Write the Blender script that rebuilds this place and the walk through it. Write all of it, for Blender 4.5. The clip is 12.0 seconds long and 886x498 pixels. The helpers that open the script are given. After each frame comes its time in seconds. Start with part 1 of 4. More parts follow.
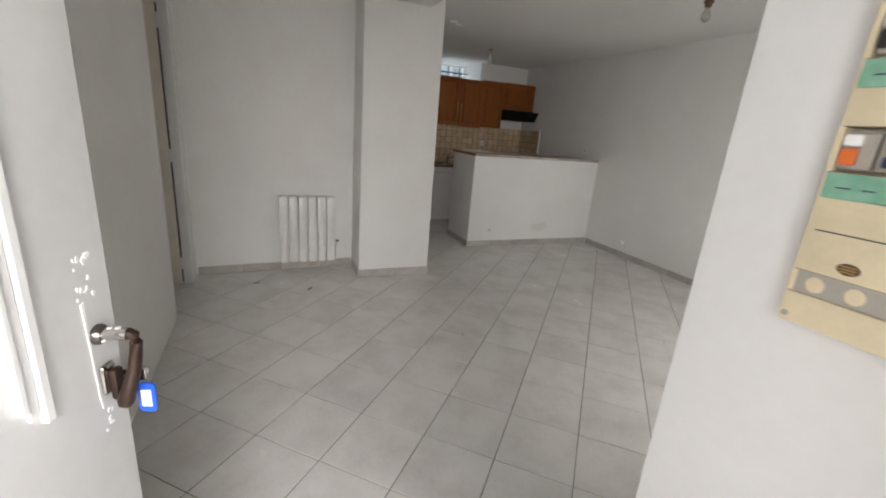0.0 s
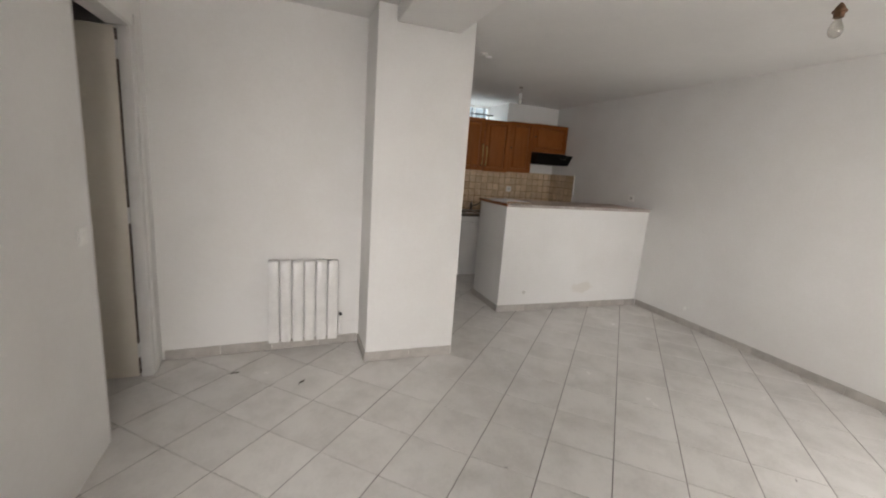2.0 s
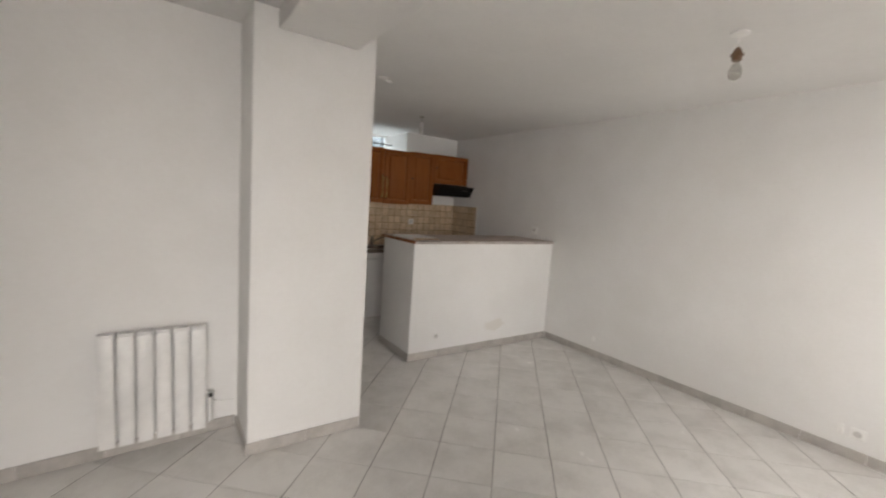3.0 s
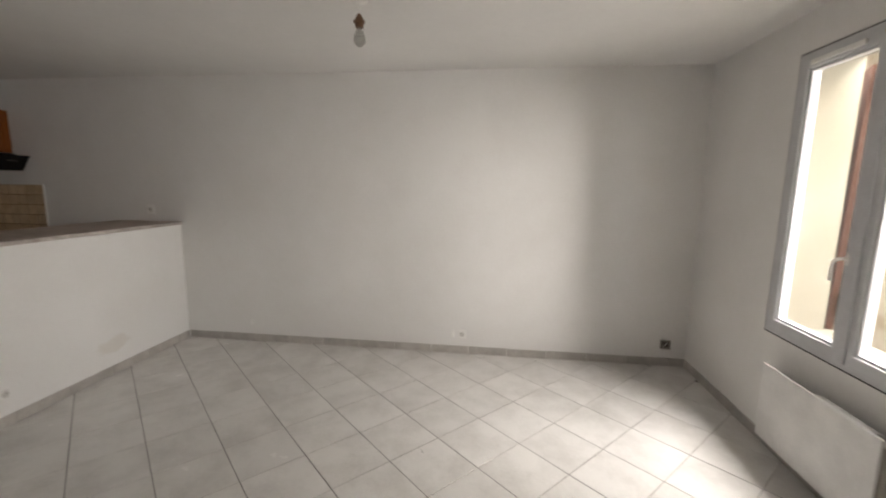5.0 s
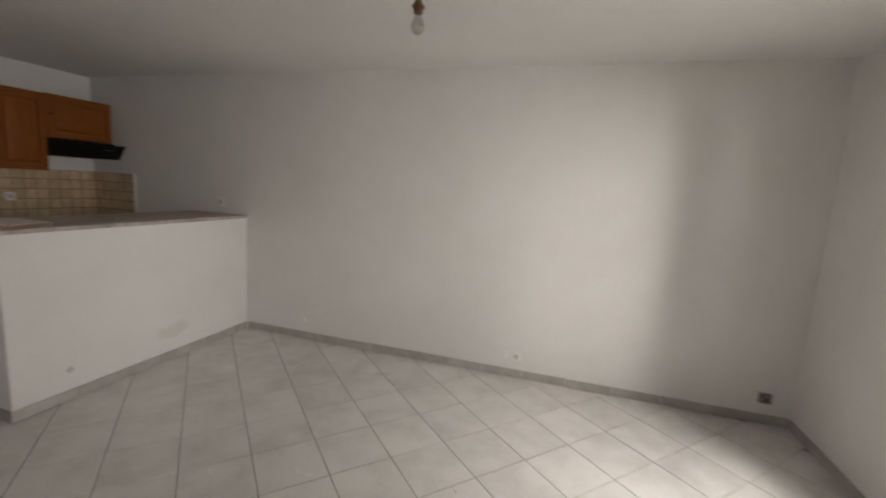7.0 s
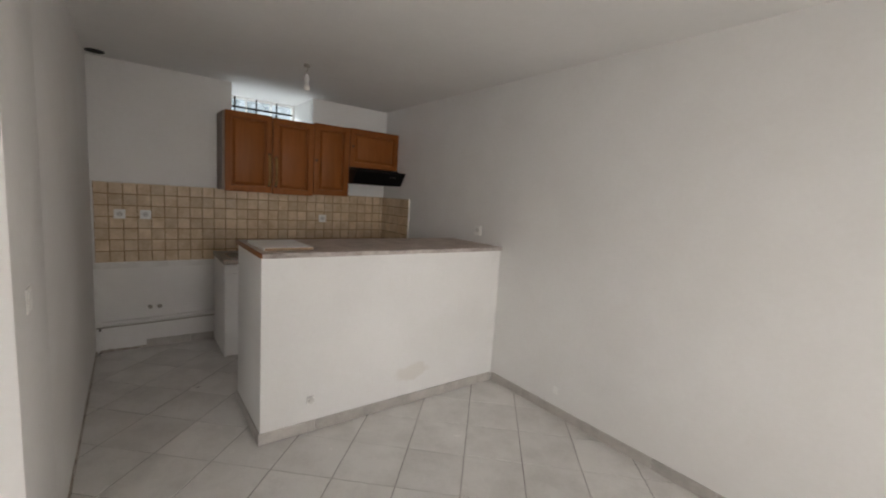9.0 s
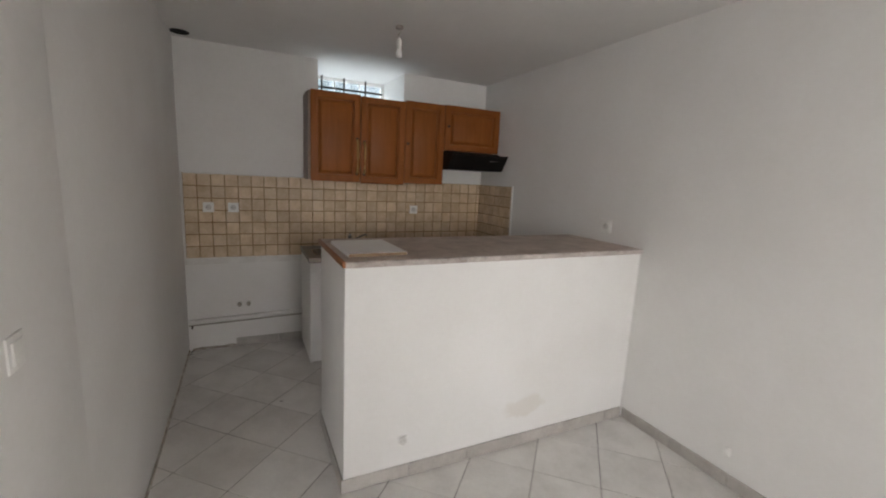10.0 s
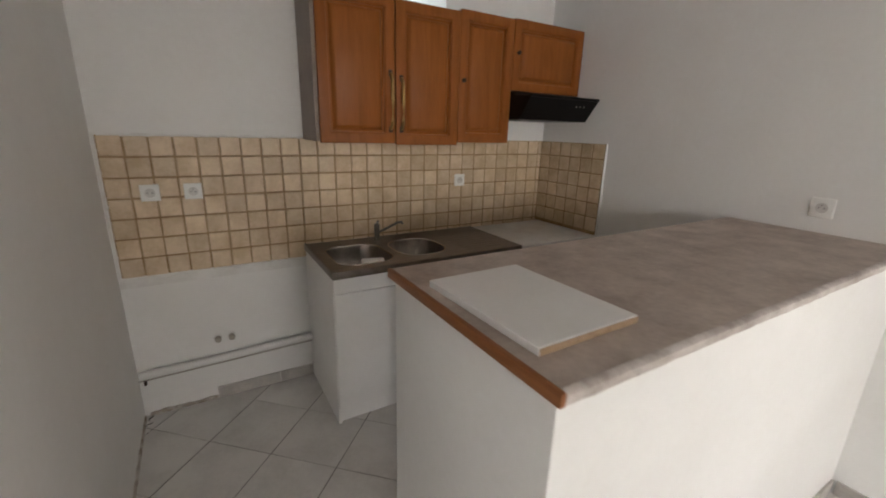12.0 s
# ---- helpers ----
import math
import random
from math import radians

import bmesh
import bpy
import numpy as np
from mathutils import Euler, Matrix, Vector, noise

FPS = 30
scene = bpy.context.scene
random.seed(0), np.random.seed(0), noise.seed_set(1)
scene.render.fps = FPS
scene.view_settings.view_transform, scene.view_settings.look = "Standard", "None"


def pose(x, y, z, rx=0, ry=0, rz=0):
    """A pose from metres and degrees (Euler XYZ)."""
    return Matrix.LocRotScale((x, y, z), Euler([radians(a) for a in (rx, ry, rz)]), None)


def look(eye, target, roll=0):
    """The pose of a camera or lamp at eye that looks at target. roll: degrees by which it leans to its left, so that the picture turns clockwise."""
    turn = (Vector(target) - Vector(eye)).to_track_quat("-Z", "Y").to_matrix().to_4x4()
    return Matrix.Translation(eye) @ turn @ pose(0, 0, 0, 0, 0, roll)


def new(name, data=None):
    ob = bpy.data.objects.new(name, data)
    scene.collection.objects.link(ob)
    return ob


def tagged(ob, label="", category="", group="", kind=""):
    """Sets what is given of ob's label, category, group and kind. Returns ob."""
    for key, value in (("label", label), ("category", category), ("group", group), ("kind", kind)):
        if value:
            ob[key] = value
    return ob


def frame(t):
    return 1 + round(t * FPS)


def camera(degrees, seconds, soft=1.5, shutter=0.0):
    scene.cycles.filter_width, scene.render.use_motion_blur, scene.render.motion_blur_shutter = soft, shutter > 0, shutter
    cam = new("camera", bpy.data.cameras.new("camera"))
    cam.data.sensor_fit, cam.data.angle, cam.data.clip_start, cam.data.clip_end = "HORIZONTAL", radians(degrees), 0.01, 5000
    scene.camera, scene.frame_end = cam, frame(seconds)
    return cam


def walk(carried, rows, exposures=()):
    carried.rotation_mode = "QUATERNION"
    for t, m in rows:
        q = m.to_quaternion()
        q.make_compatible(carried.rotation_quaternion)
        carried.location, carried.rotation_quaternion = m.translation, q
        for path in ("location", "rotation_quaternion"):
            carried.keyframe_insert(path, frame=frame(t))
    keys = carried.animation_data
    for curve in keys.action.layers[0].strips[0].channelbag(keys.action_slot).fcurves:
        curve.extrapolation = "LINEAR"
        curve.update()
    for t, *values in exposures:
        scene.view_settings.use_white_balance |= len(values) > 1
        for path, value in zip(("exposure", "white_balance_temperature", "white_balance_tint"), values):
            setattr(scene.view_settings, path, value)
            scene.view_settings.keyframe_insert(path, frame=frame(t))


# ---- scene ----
cam = camera(93.9, 12.0, soft=1.9, shutter=0.4)
PATH = [
    (0, (0.152, -0.23, 1.417), (0.911, 1.533, 0.856), 4.7),
    (0.5, (0.189, -0.089, 1.405), (0.856, 1.72, 0.874), 4.0),
    (1, (0.325, 0.133, 1.426), (0.916, 1.977, 0.926), 3.6),
    (1.5, (0.368, 0.313, 1.45), (0.962, 2.168, 0.995), 3.9),
    (2, (0.371, 0.572, 1.468), (1.058, 2.41, 1.082), 4.2),
    (2.5, (0.413, 0.818, 1.494), (1.252, 2.61, 1.199), 4.2),
    (4.5, (0.682, 1.326, 1.564), (2.592, 1.881, 1.353), 0.8),
    (5, (0.681, 1.308, 1.53), (2.642, 1.553, 1.224), 0.7),
    (5.5, (0.703, 1.304, 1.499), (2.671, 1.31, 1.145), 1.5),
    (6, (0.713, 1.282, 1.538), (2.684, 1.14, 1.229), 2.7),
    (6.5, (0.787, 1.264, 1.519), (2.763, 1.327, 1.216), 3.1),
    (7, (0.973, 1.267, 1.533), (2.868, 1.835, 1.24), 3.4),
    (7.5, (1.159, 1.318, 1.548), (2.91, 2.247, 1.284), 3.7),
    (9.5, (1.985, 2.156, 1.529), (2.997, 3.857, 1.242), 3.4),
    (10, (2.035, 2.504, 1.54), (2.892, 4.28, 1.2), 2.8),
    (10.5, (2.075, 2.896, 1.53), (2.879, 4.687, 1.146), 2.3),
    (11, (2.045, 3.228, 1.544), (2.86, 5.0, 1.102), 2.0),
    (11.5, (1.981, 3.583, 1.564), (2.865, 5.308, 1.069), 1.6),
    (12, (1.966, 3.907, 1.543), (2.953, 5.556, 0.991), 1.6),
]
EXPOSURES = [(0.0, 1.13, 6500, 12), (1.0, 1.33, 6600, 12), (2.5, 1.62, 6700, 13), (4.5, 1.4, 6850, 13), (6.2, 0.9, 6850, 13), (7.5, 1.2, 6850, 13), (9.5, 1.7, 6600, 13), (11.0, 2.08, 6450, 12), (12.0, 2.3, 6650, 12)]
walk(cam, [(t, look(eye, target, roll)) for t, eye, target, roll in PATH], EXPOSURES)

# ---- world and light ----
world = bpy.data.worlds.new("sky")
scene.world = world
world.use_nodes = True
wn = world.node_tree.nodes
sky = wn.new("ShaderNodeTexSky")
sky.sky_type = "NISHITA"
sky.sun_disc = False
sky.sun_elevation, sky.sun_rotation = radians(55), radians(150)
world.node_tree.links.new(sky.outputs[0], wn["Background"].inputs[0])
wn["Background"].inputs[1].default_value = 0.05
sun_data = bpy.data.lights.new("sun", "SUN")
sun_data.energy, sun_data.angle, sun_data.color = 0.22, radians(14), (1.0, 0.96, 0.9)
sun = new("sun", sun_data)
sun.matrix_world = look((0, 0, 12), (-2.0, -5.0, 0))


def sky_lamp(name, eye, target, width, height, power, color, spread=180):
    """Daylight that falls into an opening from the sky above it."""
    data = bpy.data.lights.new(name, "AREA")
    data.shape, data.size, data.size_y = "RECTANGLE", width, height
    data.energy, data.color, data.spread = power, color, radians(spread)
    ob = new(name, data)
    ob.matrix_world = look(eye, target)
    return ob


sky_lamp("window_daylight", (2.62, -1.4, 3.35), (2.85, 0.35, 0.1), 1.9, 1.1, 190, (1.0, 0.985, 0.97))
sky_lamp("street_daylight", (2.1, -2.25, 1.7), (2.8, 0.5, 0.9), 2.3, 2.7, 52, (1.0, 0.98, 0.95), 118)
sky_lamp("doorway_daylight", (-0.15, -3.6, 2.2), (0.6, 3.5, 0.9), 2.0, 2.4, 130, (1.0, 0.975, 0.95))
sky_lamp("entrance_side_daylight", (-1.5, -2.0, 2.0), (0.9, 0.5, 1.1), 1.8, 1.8, 36, (0.98, 0.985, 1.0))
sky_lamp("kitchen_window_daylight", (3.01, 7.85, 3.05), (3.0, 6.5, 1.85), 0.9, 0.4, 26, (0.78, 0.90, 1.0))


# ---- mesh helpers ----
def box(bm, x0, x1, y0, y1, z0, z1, bevel=0.0, seg=1):
    """A box between two corners, its edges rounded by bevel."""
    made = bmesh.ops.create_cube(bm, size=1.0)
    vs = made["verts"]
    bmesh.ops.scale(bm, vec=(abs(x1 - x0), abs(y1 - y0), abs(z1 - z0)), verts=vs)
    bmesh.ops.translate(bm, vec=((x0 + x1) / 2, (y0 + y1) / 2, (z0 + z1) / 2), verts=vs)
    if bevel > 0:
        es = list({e for v in vs for e in v.link_edges})
        bmesh.ops.bevel(bm, geom=es, offset=bevel, segments=seg, affect="EDGES", profile=0.5)
    return bm


def boxes(*dims, bevel=0.0, seg=1):
    bm = bmesh.new()
    for d in dims:
        box(bm, *d, bevel=bevel, seg=seg)
    return bm


def tube(bm, points, radius, sides=10, taper=None):
    """A round bar along points; taper gives a radius for each point."""
    rings = []
    n = len(points)
    pts = [Vector(p) for p in points]
    for i, p in enumerate(pts):
        d = (pts[min(i + 1, n - 1)] - pts[max(i - 1, 0)]).normalized()
        q = d.to_track_quat("Z", "Y")
        r = taper[i] if taper else radius
        rings.append([bm.verts.new(p + q @ Vector((r * math.cos(a), r * math.sin(a), 0)))
                      for a in [2 * math.pi * k / sides for k in range(sides)]])
    for a, b in zip(rings, rings[1:]):
        for k in range(sides):
            bm.faces.new((a[k], a[(k + 1) % sides], b[(k + 1) % sides], b[k]))
    bm.faces.new(list(reversed(rings[0])))
    bm.faces.new(rings[-1])
    return bm


def lathe(bm, profile, centre=(0, 0, 0), sides=24, axis="Z"):
    """A turned body from (radius, height) pairs."""
    turn = {"Z": Matrix.Identity(3), "Y": Euler((radians(-90), 0, 0)).to_matrix(), "X": Euler((0, radians(90), 0)).to_matrix()}[axis]
    c = Vector(centre)
    rings = []
    for r, h in profile:
        rings.append([bm.verts.new(c + turn @ Vector((r * math.cos(a), r * math.sin(a), h)))
                      for a in [2 * math.pi * k / sides for k in range(sides)]])
    for a, b in zip(rings, rings[1:]):
        for k in range(sides):
            bm.faces.new((a[k], a[(k + 1) % sides], b[(k + 1) % sides], b[k]))
    if profile[0][0] > 1e-4:
        bm.faces.new(list(reversed(rings[0])))
    if profile[-1][0] > 1e-4:
        bm.faces.new(rings[-1])
    return bm


def prism(bm, outline, depth0, depth1, axis="X"):
    """An outline of (a, b) pairs pulled along an axis."""
    def at(a, b, d):
        return {"X": (d, a, b), "Y": (a, d, b), "Z": (a, b, d)}[axis]
    lo = [bm.verts.new(at(a, b, depth0)) for a, b in outline]
    hi = [bm.verts.new(at(a, b, depth1)) for a, b in outline]
    n = len(outline)
    bm.faces.new(lo)
    bm.faces.new(list(reversed(hi)))
    for k in range(n):
        bm.faces.new((lo[k], hi[k], hi[(k + 1) % n], lo[(k + 1) % n]))
    bmesh.ops.recalc_face_normals(bm, faces=bm.faces[:])
    return bm


def rounded(x0, x1, y0, y1, r, n=6):
    out = []
    for cx, cy, a0 in ((x1 - r, y1 - r, 0), (x0 + r, y1 - r, 90), (x0 + r, y0 + r, 180), (x1 - r, y0 + r, 270)):
        for k in range(n + 1):
            a = radians(a0 + 90 * k / n)
            out.append((cx + r * math.cos(a), cy + r * math.sin(a)))
    return out


def mesh_of(name, bm, material, smooth=False):
    bmesh.ops.recalc_face_normals(bm, faces=bm.faces[:])
    me = bpy.data.meshes.new(name)
    bm.to_mesh(me)
    bm.free()
    me.materials.append(material)
    if smooth:
        me.shade_smooth()
        me.set_sharp_from_angle(angle=radians(38))
    return me


def part(name, bm, material, parent, label="", smooth=True):
    ob = new(name, mesh_of(name, bm, material, smooth))
    ob.parent = parent
    if label:
        ob["label"] = label
    return ob


def thing(name, label, category, group="", kind="", at=None):
    ob = new(name)
    ob.empty_display_size = 0.1
    if at is not None:
        ob.matrix_world = at
    return tagged(ob, label, category, group, kind)


def solid(name, bm, material, label, category, kind="structure", smooth=True):
    return tagged(new(name, mesh_of(name, bm, material, smooth)), label, category, kind=kind)


# ---- materials ----
def shader(name, base, rough=0.5, metal=0.0, spec=0.5):
    m = bpy.data.materials.new(name)
    m.use_nodes = True
    b = m.node_tree.nodes["Principled BSDF"]
    b.inputs["Base Color"].default_value = (*base, 1)
    b.inputs["Roughness"].default_value = rough
    b.inputs["Metallic"].default_value = metal
    b.inputs["Specular IOR Level"].default_value = spec
    return m, m.node_tree.nodes, m.node_tree.links, b


def mottled(name, a, b, scale=3.0, fine=60.0, rough=0.6, bump=0.15, spec=0.4, metal=0.0, per_piece=0.0, dist=0.002, contrast=(0.35, 0.65), stretch=(1, 1, 1)):
    """Two colours mixed by broad and fine noise, with fine relief; per_piece varies the brightness of each piece."""
    m, n, l, p = shader(name, a, rough, metal, spec)
    co = n.new("ShaderNodeTexCoord")
    mp = n.new("ShaderNodeMapping")
    mp.inputs["Scale"].default_value = stretch
    l.new(co.outputs["Object"], mp.inputs["Vector"])
    vec = mp.outputs[0]
    info = n.new("ShaderNodeObjectInfo")
    if per_piece:
        add = n.new("ShaderNodeVectorMath")
        add.operation = "ADD"
        mul = n.new("ShaderNodeMath")
        mul.operation = "MULTIPLY"
        mul.inputs[1].default_value = 37.0
        l.new(info.outputs["Random"], mul.inputs[0])
        l.new(vec, add.inputs[0])
        l.new(mul.outputs[0], add.inputs[1])
        vec = add.outputs[0]
    big = n.new("ShaderNodeTexNoise")
    big.inputs["Scale"].default_value, big.inputs["Detail"].default_value, big.inputs["Roughness"].default_value = scale, 6, 0.6
    small = n.new("ShaderNodeTexNoise")
    small.inputs["Scale"].default_value, small.inputs["Detail"].default_value = fine, 4
    l.new(vec, big.inputs["Vector"])
    l.new(vec, small.inputs["Vector"])
    mixf = n.new("ShaderNodeMath")
    mixf.operation = "MULTIPLY_ADD"
    mixf.inputs[1].default_value = 0.25
    l.new(small.outputs["Fac"], mixf.inputs[0])
    l.new(big.outputs["Fac"], mixf.inputs[2])
    ramp = n.new("ShaderNodeValToRGB")
    ramp.color_ramp.elements[0].position, ramp.color_ramp.elements[1].position = contrast[0] + 0.125, contrast[1] + 0.125
    ramp.color_ramp.elements[0].color, ramp.color_ramp.elements[1].color = (*a, 1), (*b, 1)
    l.new(mixf.outputs[0], ramp.inputs[0])
    out = ramp.outputs[0]
    if per_piece:
        hsv = n.new("ShaderNodeHueSaturation")
        rng = n.new("ShaderNodeMapRange")
        rng.inputs["To Min"].default_value, rng.inputs["To Max"].default_value = 1 - per_piece, 1 + per_piece
        l.new(info.outputs["Random"], rng.inputs[0])
        l.new(rng.outputs[0], hsv.inputs["Value"])
        l.new(out, hsv.inputs["Color"])
        out = hsv.outputs[0]
    l.new(out, p.inputs["Base Color"])
    rr = n.new("ShaderNodeMapRange")
    rr.inputs["To Min"].default_value, rr.inputs["To Max"].default_value = max(rough - 0.08, 0.02), min(rough + 0.08, 1)
    l.new(big.outputs["Fac"], rr.inputs[0])
    l.new(rr.outputs[0], p.inputs["Roughness"])
    bp = n.new("ShaderNodeBump")
    bp.inputs["Strength"].default_value, bp.inputs["Distance"].default_value = bump, dist
    l.new(mixf.outputs[0], bp.inputs["Height"])
    l.new(bp.outputs[0], p.inputs["Normal"])
    return m


WALL = mottled("wall_paint", (0.79, 0.775, 0.75), (0.84, 0.83, 0.81), 1.3, 40, 0.75, 0.06, 0.25, dist=0.003)
CEIL = mottled("ceiling_paint", (0.79, 0.78, 0.76), (0.84, 0.83, 0.81), 0.9, 30, 0.85, 0.2, 0.2, dist=0.003)
TILE = mottled("floor_tile_glaze", (0.60, 0.58, 0.55), (0.73, 0.71, 0.68), 4.0, 60, 0.24, 0.04, 0.5, per_piece=0.03, contrast=(0.28, 0.60))
def floor_grout():
    """Joints along one way of the tiles are dark with dirt, those across are pale and smudged."""
    m = mottled("floor_grout", (0.05, 0.042, 0.036), (0.25, 0.23, 0.21), 1.7, 25, 0.9, 0.5, contrast=(0.36, 0.66))
    n, l = m.node_tree.nodes, m.node_tree.links
    p = n["Principled BSDF"]
    dark = p.inputs["Base Color"].links[0].from_socket
    co = n.new("ShaderNodeTexCoord")
    dot = n.new("ShaderNodeVectorMath")
    dot.operation = "DOT_PRODUCT"
    c, sn = math.cos(radians(46.8)), math.sin(radians(46.8))
    dot.inputs[1].default_value = (-sn, c, 0)
    l.new(co.outputs["Object"], dot.inputs[0])
    row = n.new("ShaderNodeMath")
    row.operation = "MULTIPLY_ADD"
    row.inputs[1].default_value, row.inputs[2].default_value = 1 / 0.3464, (0.056 * c - 0.197 * sn - 0.2062) / 0.3464
    l.new(dot.outputs["Value"], row.inputs[0])
    near = n.new("ShaderNodeMath")
    near.operation = "PINGPONG"
    near.inputs[1].default_value = 0.5
    l.new(row.outputs[0], near.inputs[0])
    pick = n.new("ShaderNodeMath")
    pick.operation = "GREATER_THAN"
    pick.inputs[1].default_value = 0.016
    l.new(near.outputs[0], pick.inputs[0])
    nz = n.new("ShaderNodeTexNoise")
    nz.inputs["Scale"].default_value, nz.inputs["Detail"].default_value = 2.3, 5
    l.new(co.outputs["Object"], nz.inputs["Vector"])
    pale = n.new("ShaderNodeValToRGB")
    pale.color_ramp.elements[0].position, pale.color_ramp.elements[1].position = 0.40, 0.60
    pale.color_ramp.elements[0].color, pale.color_ramp.elements[1].color = (0.20, 0.18, 0.16, 1), (0.50, 0.475, 0.445, 1)
    l.new(nz.outputs["Fac"], pale.inputs[0])
    mx = n.new("ShaderNodeMix")
    mx.data_type = "RGBA"
    l.new(pick.outputs[0], mx.inputs[0])
    l.new(dark, mx.inputs[6])
    l.new(pale.outputs[0], mx.inputs[7])
    l.new(mx.outputs[2], p.inputs["Base Color"])
    return m


GROUT = floor_grout()
SKIRT = mottled("skirting_tile", (0.40, 0.375, 0.345), (0.52, 0.49, 0.455), 7, 70, 0.35, 0.08, per_piece=0.08)
DOORP = mottled("door_paint", (0.74, 0.735, 0.72), (0.80, 0.795, 0.785), 2.5, 40, 0.38, 0.12, 0.45)
TRIM = mottled("trim_paint", (0.70, 0.685, 0.655), (0.77, 0.755, 0.73), 4, 50, 0.45, 0.15)
STUCCO = mottled("ochre_stucco", (0.34, 0.28, 0.205), (0.46, 0.41, 0.335), 3.5, 45, 0.95, 1.0, 0.1, dist=0.02, contrast=(0.30, 0.52))
# cream darkened in the colour to offset the strong lamps outside the window
REVEAL = mottled("darkened_cream_render", (0.195, 0.172, 0.132), (0.245, 0.225, 0.185), 1.5, 40, 0.9, 0.3, 0.15)
PAVE = mottled("courtyard_concrete", (0.30, 0.28, 0.26), (0.42, 0.40, 0.37), 2, 40, 0.9, 0.5)

# ---- structure ----
CEILING = 2.48
XR, YW, YC, YB = 4.30, -0.35, 4.30, 6.36   # right wall, window wall, counter front, kitchen back wall
XL, XK = -0.48, 1.576                      # entrance partition, kitchen side wall
YA = 3.79                                  # alcove wall behind the radiator
W0 = -0.06                                 # foot of the walls

solid("wall_east", boxes((XR, XR + 0.48, YW - 0.31, YB + 0.72, W0, CEILING)), WALL, "long white painted wall", "wall")
WIN = (2.180, 3.324, 0.690, 2.252)            # window opening
DOOR = (-0.45, 0.47, 2.09)                 # entrance opening
solid("wall_window", boxes(
    (-3.4, DOOR[0], YW - 0.31, YW, W0, CEILING), (DOOR[0], DOOR[1], YW - 0.31, YW, DOOR[2], CEILING),
    (DOOR[1], WIN[0], YW - 0.31, YW, W0, CEILING), (WIN[0], WIN[1], YW - 0.31, YW, W0, WIN[2]),
    (WIN[0], WIN[1], YW - 0.31, YW, WIN[3], CEILING), (WIN[1], XR, YW - 0.31, YW, W0, CEILING)), WALL,
    "white painted wall with the window and entrance door", "wall")
solid("wall_fuse_box", boxes((0.850, 1.807, YW, 0.246, W0, CEILING), bevel=0.006, seg=2), WALL,
      "thick white wall block that carries the fuse box", "wall")
solid("wall_partition", boxes((XL - 0.1, XL, YW, 2.846, W0, CEILING), (XL - 0.1, XL, 2.846, 3.60, 2.13, CEILING),
      (XL - 0.1, XL, 3.60, YA, W0, CEILING), bevel=0.004), WALL, "white painted partition wall beside the entrance", "wall")
solid("wall_alcove", prism(bmesh.new(), [(-3.4, 3.745), (XL, 3.745), (1.0, 3.842), (1.0, 4.0), (-3.4, 4.0)], W0, CEILING, "Z"), WALL, "white wall behind the radiator", "wall")
solid("column", boxes((0.891, 1.581, 3.455, 3.99, W0, CEILING), bevel=0.008, seg=2), WALL, "thick white painted column", "column")
solid("wall_kitchen_side", boxes((XK - 0.15, XK, 3.70, YB, W0, CEILING)), WALL, "white painted kitchen side wall", "wall")
NICHE = (2.631, 3.409, 1.78)
solid("wall_kitchen_back", boxes(
    (XK - 0.15, NICHE[0], YB, YB + 0.72, W0, CEILING), (NICHE[1], XR, YB, YB + 0.72, W0, CEILING),
    (NICHE[0], NICHE[1], YB, YB + 0.72, W0, NICHE[2])), WALL,
    "white kitchen back wall with a deep window niche", "wall")
solid("wall_side_room", boxes((-3.5, -3.4, YW - 0.3, YA + 0.15, W0, CEILING)), WALL, "plain white wall of the side room", "wall")
solid("ceiling", boxes((-3.5, XR + 0.48, YW - 0.3, YB + 0.72, CEILING, CEILING + 0.12)), CEIL, "white painted plaster ceiling", "ceiling")
solid("ceiling_beam", boxes((1.014, 1.463, 0.246, 3.455, 2.374, CEILING), bevel=0.012, seg=2), CEIL, "low white boxed ceiling beam", "beam")

# courtyard outside the window and the entrance
solid("ground", boxes((-60, 60, -60, YW - 0.3, -0.2, -0.02)), PAVE, "grey concrete courtyard ground", "ground")
# unseen block over the rooms, added to keep sky and sun off the courtyard
solid("wall_upper_storey", boxes((-3.5, XR + 0.48, YW - 0.3, YB + 0.70, CEILING + 0.124, 6.4)), STUCCO, "unseen ochre block above the ceiling, added to shut out sky light", "wall")
solid("wall_courtyard", boxes((3.2, 9, -2.3, -1.95, -0.02, 5.6)), STUCCO, "rough ochre stucco courtyard wall", "wall")

# ---- more materials ----
def plain(name, base, rough=0.4, metal=0.0, spec=0.5):
    return mottled(name, tuple(c * 0.92 for c in base), tuple(min(c * 1.06, 1) for c in base), 6, 80, rough, 0.06, spec, metal)


